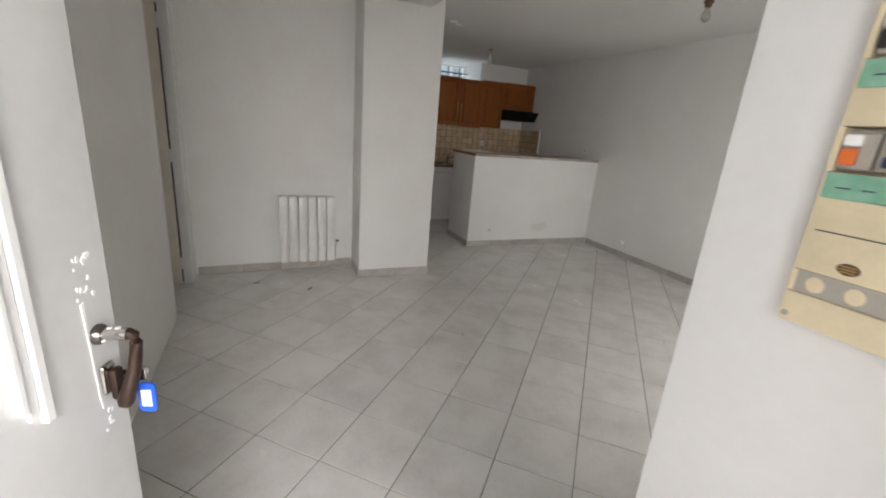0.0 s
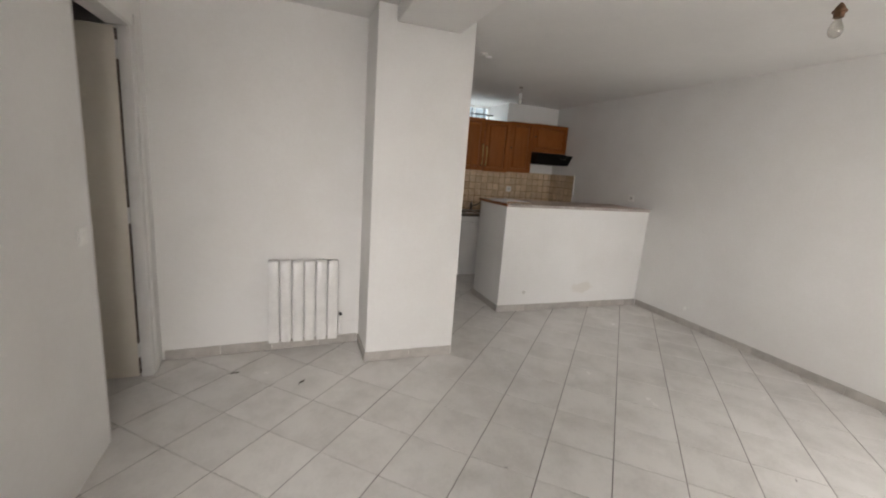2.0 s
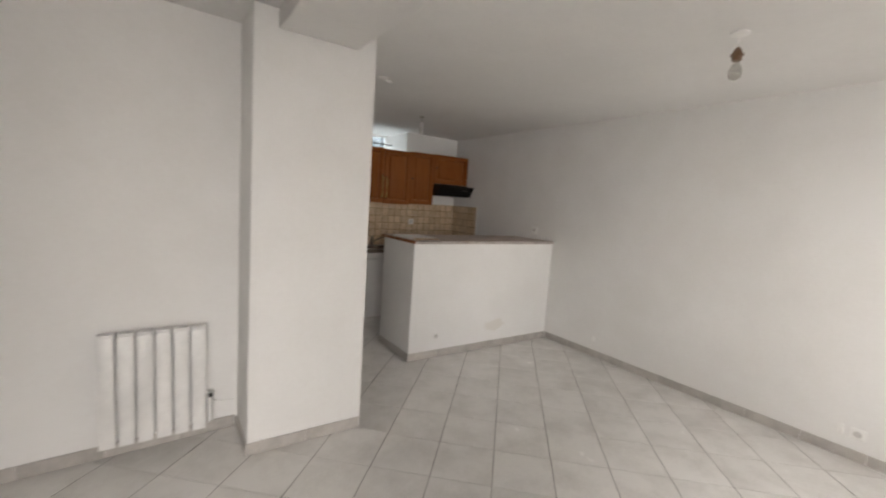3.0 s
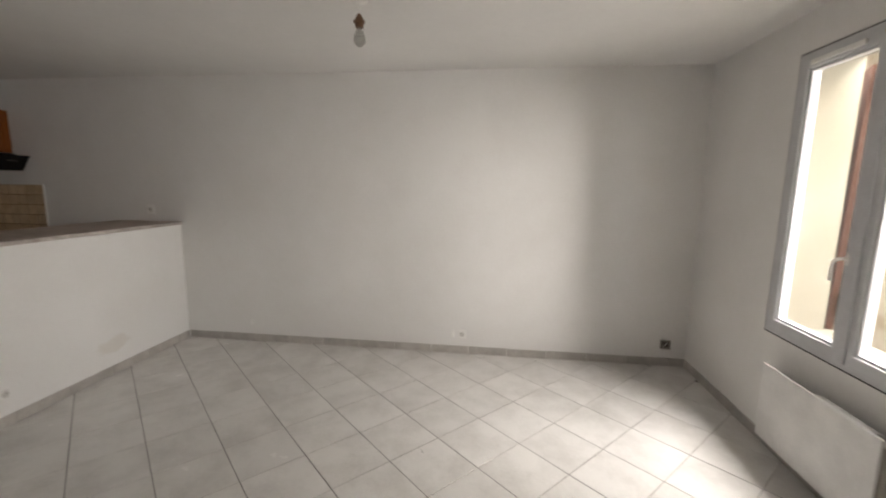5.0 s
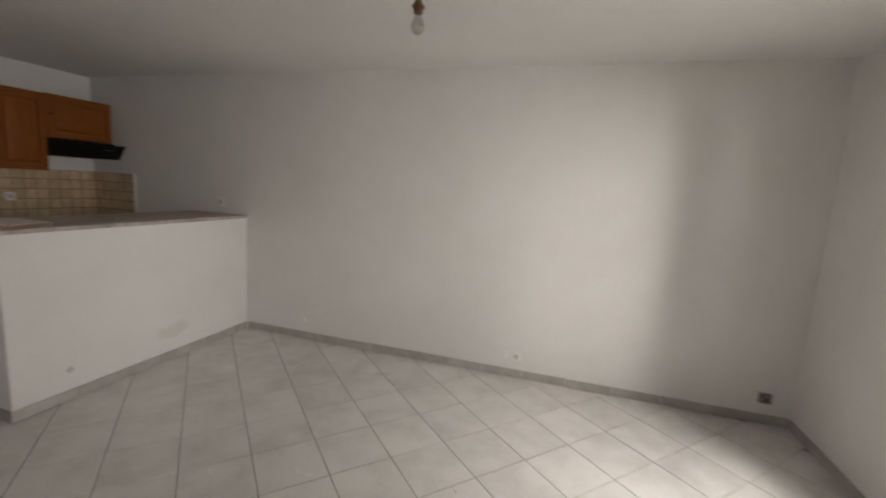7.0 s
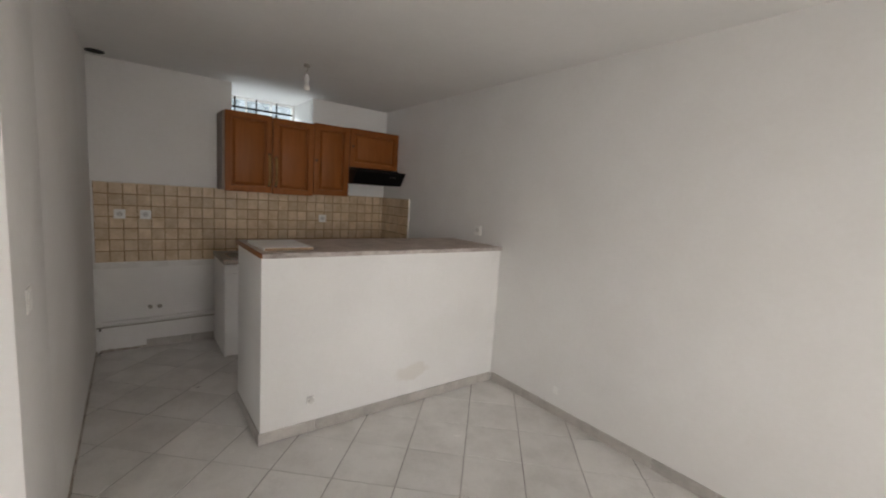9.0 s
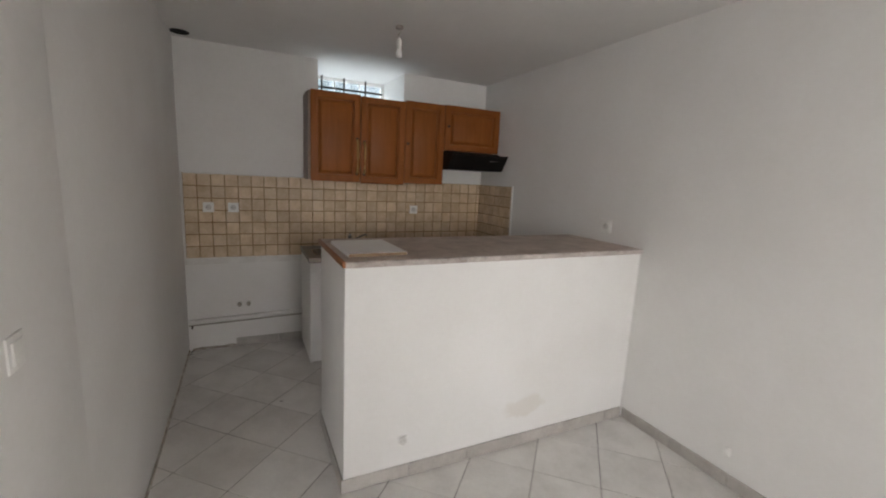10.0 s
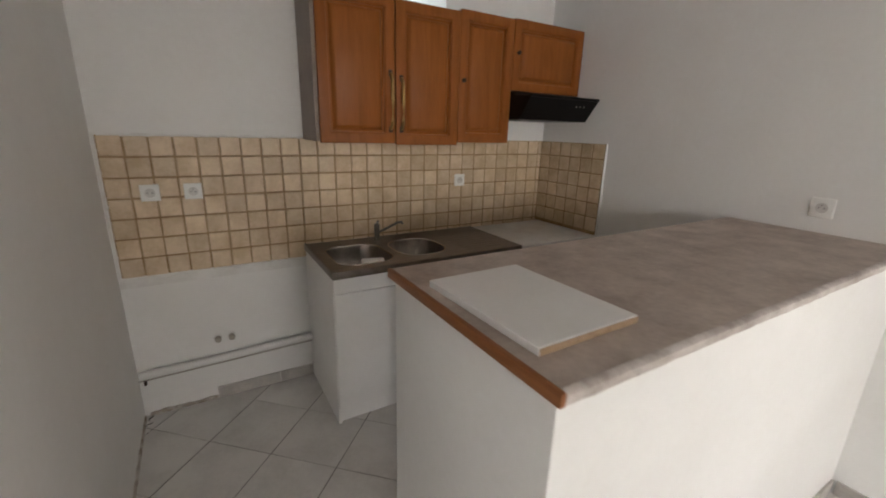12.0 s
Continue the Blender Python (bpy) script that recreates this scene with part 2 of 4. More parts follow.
def wood_grain(name, dark, light, along=(10, 10, 1.2), rough=0.42):
    m, n, l, p = shader(name, light, rough, 0.0, 0.22)
    co = n.new("ShaderNodeTexCoord")
    mp = n.new("ShaderNodeMapping")
    mp.inputs["Scale"].default_value = along
    info = n.new("ShaderNodeObjectInfo")
    off = n.new("ShaderNodeVectorMath")
    off.operation = "ADD"
    l.new(co.outputs["Object"], mp.inputs["Vector"])
    l.new(mp.outputs[0], off.inputs[0])
    l.new(info.outputs["Random"], off.inputs[1])
    a = n.new("ShaderNodeTexNoise")
    a.inputs["Scale"].default_value, a.inputs["Detail"].default_value, a.inputs["Distortion"].default_value = 2.2, 8, 0.8
    b = n.new("ShaderNodeTexNoise")
    b.inputs["Scale"].default_value, b.inputs["Detail"].default_value = 14, 4
    l.new(off.outputs[0], a.inputs["Vector"])
    l.new(off.outputs[0], b.inputs["Vector"])
    s = n.new("ShaderNodeMath")
    s.operation = "MULTIPLY_ADD"
    s.inputs[1].default_value = 0.35
    l.new(b.outputs["Fac"], s.inputs[0])
    l.new(a.outputs["Fac"], s.inputs[2])
    r = n.new("ShaderNodeValToRGB")
    r.color_ramp.elements[0].position, r.color_ramp.elements[1].position = 0.35, 0.95
    r.color_ramp.elements[0].color, r.color_ramp.elements[1].color = (*dark, 1), (*light, 1)
    l.new(s.outputs[0], r.inputs[0])
    l.new(r.outputs[0], p.inputs["Base Color"])
    bp = n.new("ShaderNodeBump")
    bp.inputs["Strength"].default_value, bp.inputs["Distance"].default_value = 0.12, 0.001
    l.new(s.outputs[0], bp.inputs["Height"])
    l.new(bp.outputs[0], p.inputs["Normal"])
    return m


def glass_pane(name, gloss=0.05, tint=(0.96, 0.97, 0.96)):
    m = bpy.data.materials.new(name)
    m.use_nodes = True
    n, l = m.node_tree.nodes, m.node_tree.links
    n.remove(n["Principled BSDF"])
    t = n.new("ShaderNodeBsdfTransparent")
    t.inputs[0].default_value = (*tint, 1)
    g = n.new("ShaderNodeBsdfGlossy")
    g.inputs["Roughness"].default_value = 0.02
    mix = n.new("ShaderNodeMixShader")
    mix.inputs[0].default_value = gloss
    l.new(t.outputs[0], mix.inputs[1])
    l.new(g.outputs[0], mix.inputs[2])
    l.new(mix.outputs[0], n["Material Output"].inputs[0])
    return m


def glowing(name, color, strength):
    m = bpy.data.materials.new(name)
    m.use_nodes = True
    n, l = m.node_tree.nodes, m.node_tree.links
    n.remove(n["Principled BSDF"])
    e = n.new("ShaderNodeEmission")
    e.inputs[0].default_value, e.inputs[1].default_value = (*color, 1), strength
    l.new(e.outputs[0], n["Material Output"].inputs[0])
    return m


def overcast_distance():
    """Pale sky with greyer patches, beyond the kitchen window."""
    m = glowing("bright_sky", (0.66, 0.82, 0.95), 0.34)
    n, l = m.node_tree.nodes, m.node_tree.links
    nz = n.new("ShaderNodeTexNoise")
    nz.inputs["Scale"].default_value, nz.inputs["Detail"].default_value = 5.0, 5
    co = n.new("ShaderNodeTexCoord")
    l.new(co.outputs["Object"], nz.inputs["Vector"])
    r = n.new("ShaderNodeValToRGB")
    r.color_ramp.elements[0].position, r.color_ramp.elements[1].position = 0.42, 0.56
    r.color_ramp.elements[0].color, r.color_ramp.elements[1].color = (0.40, 0.50, 0.56, 1), (0.74, 0.88, 1.0, 1)
    l.new(nz.outputs["Fac"], r.inputs[0])
    l.new(r.outputs[0], n["Emission"].inputs[0])
    return m


WOOD = wood_grain("orange_oak", (0.22, 0.066, 0.012), (0.32, 0.104, 0.024))
EDGEWOOD = wood_grain("edge_strip_wood", (0.20, 0.075, 0.028), (0.34, 0.135, 0.05), along=(18, 1.6, 18))
CARCASS = mottled("grey_laminate", (0.23, 0.18, 0.15), (0.30, 0.24, 0.20), 4, 50, 0.5, 0.08)
BLACK = plain("black_enamel", (0.006, 0.005, 0.005), 0.45, 0.0, 0.2)
WHITEP = plain("white_plastic", (0.86, 0.85, 0.82), 0.35)
WELLP = plain("grey_white_plastic", (0.64, 0.62, 0.59), 0.4)
DARKP = plain("dark_plastic", (0.03, 0.028, 0.026), 0.45)
CREAMP = plain("cream_plastic", (0.72, 0.62, 0.42), 0.4)
GREYP = plain("grey_plastic", (0.38, 0.35, 0.30), 0.45)
GREENP = mottled("green_label_film", (0.17, 0.36, 0.25), (0.25, 0.47, 0.34), 14, 60, 0.25, 0.05)
ORANGEP = plain("orange_plastic", (0.72, 0.16, 0.03), 0.35)
REDP = plain("red_print", (0.5, 0.10, 0.06), 0.5)
NAVYP = plain("navy_plastic", (0.03, 0.04, 0.09), 0.4)
BLUEP = plain("blue_plastic", (0.02, 0.10, 0.55), 0.3)
RADW = plain("white_enamel", (0.76, 0.75, 0.73), 0.32)
PVC = mottled("window_pvc", (0.52, 0.52, 0.53), (0.60, 0.60, 0.61), 5, 60, 0.35, 0.05)
CAULK = plain("dark_caulk", (0.06, 0.055, 0.055), 0.8)
STEEL = mottled("brushed_steel", (0.17, 0.145, 0.125), (0.28, 0.245, 0.215), 9, 200, 0.36, 0.08, 0.5, metal=1.0, stretch=(1, 6, 1))
CHROME = plain("worn_chrome", (0.62, 0.60, 0.57), 0.18, 1.0)
BRASS = plain("old_brass", (0.50, 0.34, 0.14), 0.38, 1.0)
TAPM = plain("tarnished_chrome", (0.20, 0.185, 0.17), 0.3, 1.0)
BRONZE = plain("dark_bronze", (0.045, 0.026, 0.018), 0.42, 0.5)
SPLASH = mottled("beige_wall_tile", (0.55, 0.40, 0.245), (0.73, 0.58, 0.41), 7, 60, 0.42, 0.3, 0.5, per_piece=0.08)
SGROUT = mottled("brown_wall_grout", (0.28, 0.17, 0.08), (0.42, 0.285, 0.155), 10, 120, 0.9, 0.5)
PLASTER = mottled("rough_plaster", (0.70, 0.68, 0.65), (0.80, 0.785, 0.76), 9, 60, 0.9, 0.7, dist=0.004)
MELAMINE = mottled("white_melamine", (0.82, 0.81, 0.785), (0.87, 0.86, 0.84), 4, 60, 0.4, 0.05)
CHIP = mottled("chipboard_edge", (0.27, 0.18, 0.11), (0.38, 0.27, 0.17), 30, 150, 0.9, 0.5)
STONE = mottled("pinkish_concrete", (0.36, 0.29, 0.245), (0.58, 0.49, 0.43), 6.5, 60, 0.55, 0.3, 0.4, contrast=(0.32, 0.66))
STONEEDGE = mottled("chipped_concrete", (0.34, 0.29, 0.26), (0.58, 0.53, 0.49), 12, 60, 0.8, 0.8, dist=0.004)
SHUTTER = wood_grain("brown_shutter_paint", (0.06, 0.026, 0.018), (0.11, 0.055, 0.04), rough=0.6)
IRON = plain("dark_iron", (0.04, 0.035, 0.03), 0.6, 0.3)
BULBG = glass_pane("dusty_bulb_glass", 0.22, (0.74, 0.73, 0.70))
SOCKETM = plain("brown_socket", (0.13, 0.065, 0.03), 0.45)
GLASS = glass_pane("clear_glass")
HOLE = plain("black_pipe_shade", (0.008, 0.008, 0.008), 0.9)
SCRAP = plain("dark_scrap", (0.06, 0.05, 0.04), 0.8)


def stained_paint():
    """White paint with a damp beige stain low on the counter."""
    m = WALL.copy()
    m.name = "wall_paint_stained"
    n, l = m.node_tree.nodes, m.node_tree.links
    p = n["Principled BSDF"]
    src = p.inputs["Base Color"].links[0].from_socket
    co = n.new("ShaderNodeTexCoord")
    nz = n.new("ShaderNodeTexNoise")
    nz.inputs["Scale"].default_value, nz.inputs["Detail"].default_value = 9, 4
    l.new(co.outputs["Object"], nz.inputs["Vector"])
    mp = n.new("ShaderNodeMapping")
    mp.inputs["Location"].default_value = (-3.482 * 7.0, 0, -0.24 * 15)
    mp.inputs["Scale"].default_value = (7.0, 0.0, 15.0)
    l.new(co.outputs["Object"], mp.inputs["Vector"])
    ln = n.new("ShaderNodeVectorMath")
    ln.operation = "LENGTH"
    l.new(mp.outputs[0], ln.inputs[0])
    sm = n.new("ShaderNodeMath")
    sm.operation = "MULTIPLY_ADD"
    sm.inputs[1].default_value = 2.4
    l.new(nz.outputs["Fac"], sm.inputs[0])
    l.new(ln.outputs["Value"], sm.inputs[2])
    rg = n.new("ShaderNodeMapRange")
    rg.inputs["From Min"].default_value, rg.inputs["From Max"].default_value = 1.75, 2.15
    rg.inputs["To Min"].default_value, rg.inputs["To Max"].default_value = 0.24, 0.0
    l.new(sm.outputs[0], rg.inputs[0])
    mx = n.new("ShaderNodeMix")
    mx.data_type = "RGBA"
    l.new(rg.outputs[0], mx.inputs[0])
    l.new(src, mx.inputs[6])
    mx.inputs[7].default_value = (0.55, 0.48, 0.37, 1)
    l.new(mx.outputs[2], p.inputs["Base Color"])
    return m


STAINED = stained_paint()
SIDEP = mottled("cream_door_paint", (0.70, 0.645, 0.545), (0.77, 0.72, 0.625), 1.6, 40, 0.42, 0.1)
FOOTMORTAR = mottled("dirty_mortar", (0.30, 0.24, 0.19), (0.62, 0.58, 0.53), 14, 70, 0.95, 0.8, dist=0.004)
# colour of the shade in the side door's hinge gap
GAPSHADE = plain("grey_brown_gap_shade", (0.13, 0.095, 0.07), 0.7)

# ---- doors ----
def entrance_door():
    d = thing("door_1", "open white painted panel entrance door with worn paint round its lock", "door", kind="structure",
              at=pose(-0.38, -0.27, 0, 0, 0, 70.4))
    w, h, f = 0.832, 2.03, -0.02
    part("leaf", boxes((0, w, f, 0.02, 0.012, h), bevel=0.003, seg=2), DOORP, d)
    for z0, z1 in ((0.18, 0.86), (1.012, 1.90)):
        bm = bmesh.new()
        x0, x1 = 0.125, 0.696
        for k, (a, b, t) in enumerate(((0.0, 0.014, 0.011), (0.014, 0.030, 0.006), (0.030, 0.040, 0.010))):
            box(bm, x0 + a, x0 + b, f - t, f, z0 + a, z1 - a, 0.002)
            box(bm, x1 - b, x1 - a, f - t, f, z0 + a, z1 - a, 0.002)
            if z0 < 0.5:
                box(bm, x0 + b, x1 - b, f - t, f, z0 + a, z0 + b, 0.002)
            box(bm, x0 + b, x1 - b, f - t, f, z1 - b, z1 - a, 0.002)
        part("panel_moulding", bm, DOORP, d, "white raised panel moulding")
    lever = bmesh.new()
    lathe(lever, [(0.001, 0), (0.0155, 0.001), (0.0155, 0.006), (0.011, 0.012), (0.001, 0.013)], (0.792, f, 1.082), 20, "Y")
    for v in lever.verts:
        v.co.y = 2 * f - v.co.y
    hd = part("door_handle", lever, TAPM, d, "chipped chrome and bronze lever handle")
    part("lever_neck", tube(bmesh.new(), [(0.792, f - 0.008, 1.082), (0.794, f - 0.028, 1.084), (0.796, f - 0.042, 1.083)], 0.0095, 12), CHROME, hd)
    grip = [(0.795, f - 0.034, 1.084), (0.799, f - 0.041, 1.0825), (0.802, f - 0.046, 1.077), (0.803, f - 0.0475, 1.066), (0.801, f - 0.046, 1.045), (0.797, f - 0.043, 1.022), (0.791, f - 0.038, 0.998), (0.785, f - 0.033, 0.974), (0.783, f - 0.031, 0.966)]
    part("lever_grip", tube(bmesh.new(), grip, 0.01, 14, taper=[0.0088, 0.0088, 0.0088, 0.0088, 0.009, 0.0098, 0.011, 0.012, 0.009]), BRONZE, hd, "dark bronze drooping grip")
    for x, y, z, r in ((0.7935, f - 0.019, 1.0925, 0.0045), (0.7945, f - 0.030, 1.0925, 0.0052), (0.787, f - 0.012, 1.074, 0.004)):
        part("worn_patch", lathe(bmesh.new(), [(r, 0.0), (r * 0.8, 0.0012), (0.001, 0.0016)], (x, y, z), 9), WHITEP, hd, "chipped white paint patch")
    cyl = part("lock", boxes((0.78, 0.807, f - 0.010, f, 0.982, 1.032), bevel=0.006, seg=2), CHROME, d, "bright chrome lock plate")
    part("lock_cover", boxes((0.786, 0.806, f - 0.022, f - 0.009, 0.97, 1.024), bevel=0.006, seg=2), BRONZE, cyl, "brown lock cover")
    part("key_ring", tube(bmesh.new(), [(0.809 + 0.011 * math.cos(a), f - 0.042 - 0.005 * math.cos(a), 1.005 + 0.011 * math.sin(a)) for a in [k * math.pi / 6 for k in range(13)]], 0.0012, 6), CHROME, cyl, "thin steel key ring")
    part("key", boxes((0.805, 0.8075, f - 0.036, f - 0.018, 1.004, 1.014), (0.803, 0.8095, f - 0.054, f - 0.036, 0.998, 1.018), bevel=0.001), CHROME, cyl, "small steel key")
    tag = part("key_tag", prism(bmesh.new(), [(f - 0.047 + a, 0.961 + b) for a, b in rounded(-0.0135, 0.0135, -0.027, 0.026, 0.008, 4)], 0.81, 0.815, "X"), BLUEP, cyl, "blue plastic key tag")
    part("tag_paper", boxes((0.8078, 0.8098, f - 0.0545, f - 0.0395, 0.946, 0.976)), WHITEP, tag, "white blank paper slip")
    rng = random.Random(4)
    stroke = bmesh.new()
    prism(stroke, [(0.772, 1.138), (0.777, 1.14), (0.779, 1.07), (0.781, 0.985), (0.784, 0.962), (0.780, 0.960), (0.777, 0.985), (0.775, 1.07)], f - 0.0012, f + 0.002, "Y")
    part("paint_stroke", stroke, WHITEP, d, "glossy white paint ridge of a removed plate")
    for k in range(24):
        up = k < 16
        z = rng.uniform(1.145, 1.212) if up else rng.uniform(0.912, 0.955)
        x = rng.uniform(0.768, 0.800) if up else rng.uniform(0.776, 0.798)
        r = rng.uniform(0.0018, 0.0042)
        ring = [(x + r * rng.uniform(0.4, 1.1) * math.cos(a), z + 1.5 * r * rng.uniform(0.4, 1.1) * math.sin(a)) for a in [j * math.pi / 4 for j in range(8)]]
        part("paint_fleck", prism(bmesh.new(), ring, f - 0.0012, f + 0.002, "Y"), WHITEP, d)
    frame_bm = boxes((DOOR[0], DOOR[0] + 0.05, YW - 0.06, YW + 0.012, 0, DOOR[2]), (DOOR[1] - 0.05, DOOR[1], YW - 0.06, YW + 0.012, 0, DOOR[2]),
                     (DOOR[0] + 0.05, DOOR[1] - 0.05, YW - 0.06, YW + 0.012, DOOR[2] - 0.04, DOOR[2]), bevel=0.003)
    solid("trim_entrance", frame_bm, TRIM, "white painted entrance door frame", "door frame")


def side_door():
    d = thing("door_2", "plain off-white interior door standing open into the side room", "door", kind="structure", at=pose(-0.549, 3.518, 0))
    part("leaf", boxes((-0.72, 0, 0, 0.038, 0.006, 2.10), bevel=0.003, seg=2), SIDEP, d)
    # dark strips between the hinges, coloured as the shade in the gap
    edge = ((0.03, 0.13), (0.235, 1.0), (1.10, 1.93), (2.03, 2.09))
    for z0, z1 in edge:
        part("raw_edge", boxes((0.0008, 0.0075, -0.002, 0.03, z0, z1)), GAPSHADE, d, "dark strip painted as the gap's shade along the hinged edge")
    for z in (0.185, 1.05, 1.98):
        h = lathe(bmesh.new(), [(0.001, 0), (0.007, 0.001), (0.0075, 0.01), (0.0075, 0.085), (0.007, 0.094), (0.001, 0.095)], (0.006, 0.004, z - 0.045), 12)
        part("hinge", h, TRIM, d, "paint-covered door hinge")
    tr = thing("trim_side_door", "off-white painted door frame and architrave", "door frame", kind="structure")
    part("jamb", boxes((-0.537, -0.474, 3.518, 3.60, 0, 2.128), bevel=0.004, seg=2), TRIM, tr)
    part("architrave", boxes((-0.479, -0.466, 3.585, 3.655, 0, 2.19), bevel=0.004, seg=2), TRIM, tr)
    part("jamb", boxes((-0.59, -0.478, 2.842, 2.852, 0, 2.128), bevel=0.002), TRIM, tr)
    part("head", boxes((-0.59, -0.474, 2.852, 3.518, 2.108, 2.134), bevel=0.003), TRIM, tr)


# ---- windows ----
def rect_ring(bm, x0, x1, z0, z1, w, y0, y1, bevel=0.0):
    """A rectangular frame in the xz plane, in one piece."""
    loops = []
    for y in (y0, y1):
        for k in (0.0, w):
            loops.append([bm.verts.new(q) for q in ((x0 + k, y, z0 + k), (x1 - k, y, z0 + k), (x1 - k, y, z1 - k), (x0 + k, y, z1 - k))])
    of, nf, ob_, nb = loops
    made = []
    for a, b in ((of, nf), (nf, nb), (nb, ob_), (ob_, of)):
        for k in range(4):
            made.append(bm.faces.new((a[k], a[(k + 1) % 4], b[(k + 1) % 4], b[k])))
    bmesh.ops.recalc_face_normals(bm, faces=made)
    if bevel:
        es = [e for e in {e for f in made for e in f.edges} if e.calc_face_angle(0) > 0.5]
        bmesh.ops.bevel(bm, geom=es, offset=bevel, segments=2, affect="EDGES", profile=0.5)
    return bm


def frame_of(x0, x1, z0, z1, w, y0, y1, bevel=0.004):
    return rect_ring(bmesh.new(), x0, x1, z0, z1, w, y0, y1, bevel)


def main_window():
    w = thing("window_1", "closed grey-white two-sash casement window with clear panes", "window", kind="structure")
    x0, x1, z0, z1 = WIN
    mid = (x0 + x1) / 2
    part("window_frame", frame_of(x0, x1, z0, z1, 0.042, YW - 0.055, YW + 0.012), PVC, w)
    part("caulk_line", frame_of(x0 - 0.010, x1 + 0.010, z0 - 0.010, z1 + 0.010, 0.0098, YW - 0.01, YW + 0.006, 0.001), CAULK, w, "dark uneven caulk line")
    for a, b in ((x0 + 0.03, mid - 0.003), (mid + 0.003, x1 - 0.03)):
        s = part("sash", frame_of(a, b, z0 + 0.03, z1 - 0.03, 0.058, YW - 0.045, YW + 0.026, 0.006), PVC, w)
        part("glazing_bead", frame_of(a + 0.059, b - 0.059, z0 + 0.089, z1 - 0.089, 0.012, YW - 0.03, YW + 0.012, 0.003), PVC, s)
        p = part("pane", boxes((a + 0.07, b - 0.07, YW - 0.022, YW - 0.016, z0 + 0.10, z1 - 0.10)), GLASS, s, smooth=False)
        p.visible_shadow = False
    part("meeting_stile", boxes((mid - 0.03, mid + 0.03, YW + 0.024, YW + 0.036, z0 + 0.034, z1 - 0.034), bevel=0.005, seg=2), PVC, w)
    part("vent", boxes((mid + 0.12, x1 - 0.12, YW + 0.027, YW + 0.04, z1 - 0.075, z1 - 0.05), bevel=0.004, seg=2), WHITEP, w, "white slot vent in the top rail")
    hx = mid + 0.03
    hd = part("handle", boxes((hx - 0.011, hx + 0.011, YW + 0.034, YW + 0.042, 1.185, 1.245), bevel=0.004, seg=2), WHITEP, w, "white window lever")
    part("lever", tube(bmesh.new(), [(hx, YW + 0.04, 1.215), (hx, YW + 0.066, 1.215), (hx + 0.006, YW + 0.076, 1.212), (hx + 0.024, YW + 0.078, 1.198), (hx + 0.034, YW + 0.076, 1.160), (hx + 0.036, YW + 0.074, 1.105)], 0.0075, 10), WHITEP, hd)
    part("latch_stain", lathe(bmesh.new(), [(0.016, 0), (0.013, 0.003), (0.001, 0.004)], (mid + 0.012, YW + 0.036, z1 - 0.052), 10, "Y"), BRASS, w, "small rusty brass catch")
    part("corner_catch", boxes((x0 + 0.17, x0 + 0.195, YW + 0.010, YW + 0.022, z1 - 0.105, z1 - 0.092), bevel=0.003), BRONZE, w, "small dark catch at the top of the pane")
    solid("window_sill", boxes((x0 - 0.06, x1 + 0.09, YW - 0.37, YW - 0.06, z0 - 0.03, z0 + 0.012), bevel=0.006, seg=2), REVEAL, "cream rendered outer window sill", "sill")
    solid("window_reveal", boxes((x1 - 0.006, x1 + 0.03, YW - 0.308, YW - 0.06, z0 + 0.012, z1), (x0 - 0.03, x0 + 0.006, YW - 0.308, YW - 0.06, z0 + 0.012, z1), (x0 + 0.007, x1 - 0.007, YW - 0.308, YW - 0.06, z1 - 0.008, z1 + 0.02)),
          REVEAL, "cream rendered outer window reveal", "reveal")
    sh = thing("shutter", "narrow brown wooden shutter folded open outside the window", "shutter", at=pose(3.321, -0.690, 0.705, 0, -0.8, 62))
    for k in range(3):
        part("board", boxes((-0.016, 0.016, -0.40 + 0.132 * k, -0.272 + 0.132 * k, 0.0, 1.50), bevel=0.003), SHUTTER, sh)
    for z in (0.125, 1.36):
        hg = part("hinge", boxes((-0.075, -0.014, -0.030, 0.012, z, z + 0.075), bevel=0.003), IRON, sh, "dark iron strap hinge")
        part("pin", lathe(bmesh.new(), [(0.012, -0.02), (0.012, 0.10)], (-0.024, 0.0, z), 10), IRON, hg)
    part("bar_handle", boxes((-0.034, -0.014, -0.04, -0.005, 0.40, 0.52), bevel=0.004), IRON, sh, "dark iron catch")
    part("espagnolette", tube(bmesh.new(), [(-0.022, -0.01, 0.03), (-0.022, -0.01, 1.47)], 0.005, 6), IRON, sh, "thin iron locking rod")


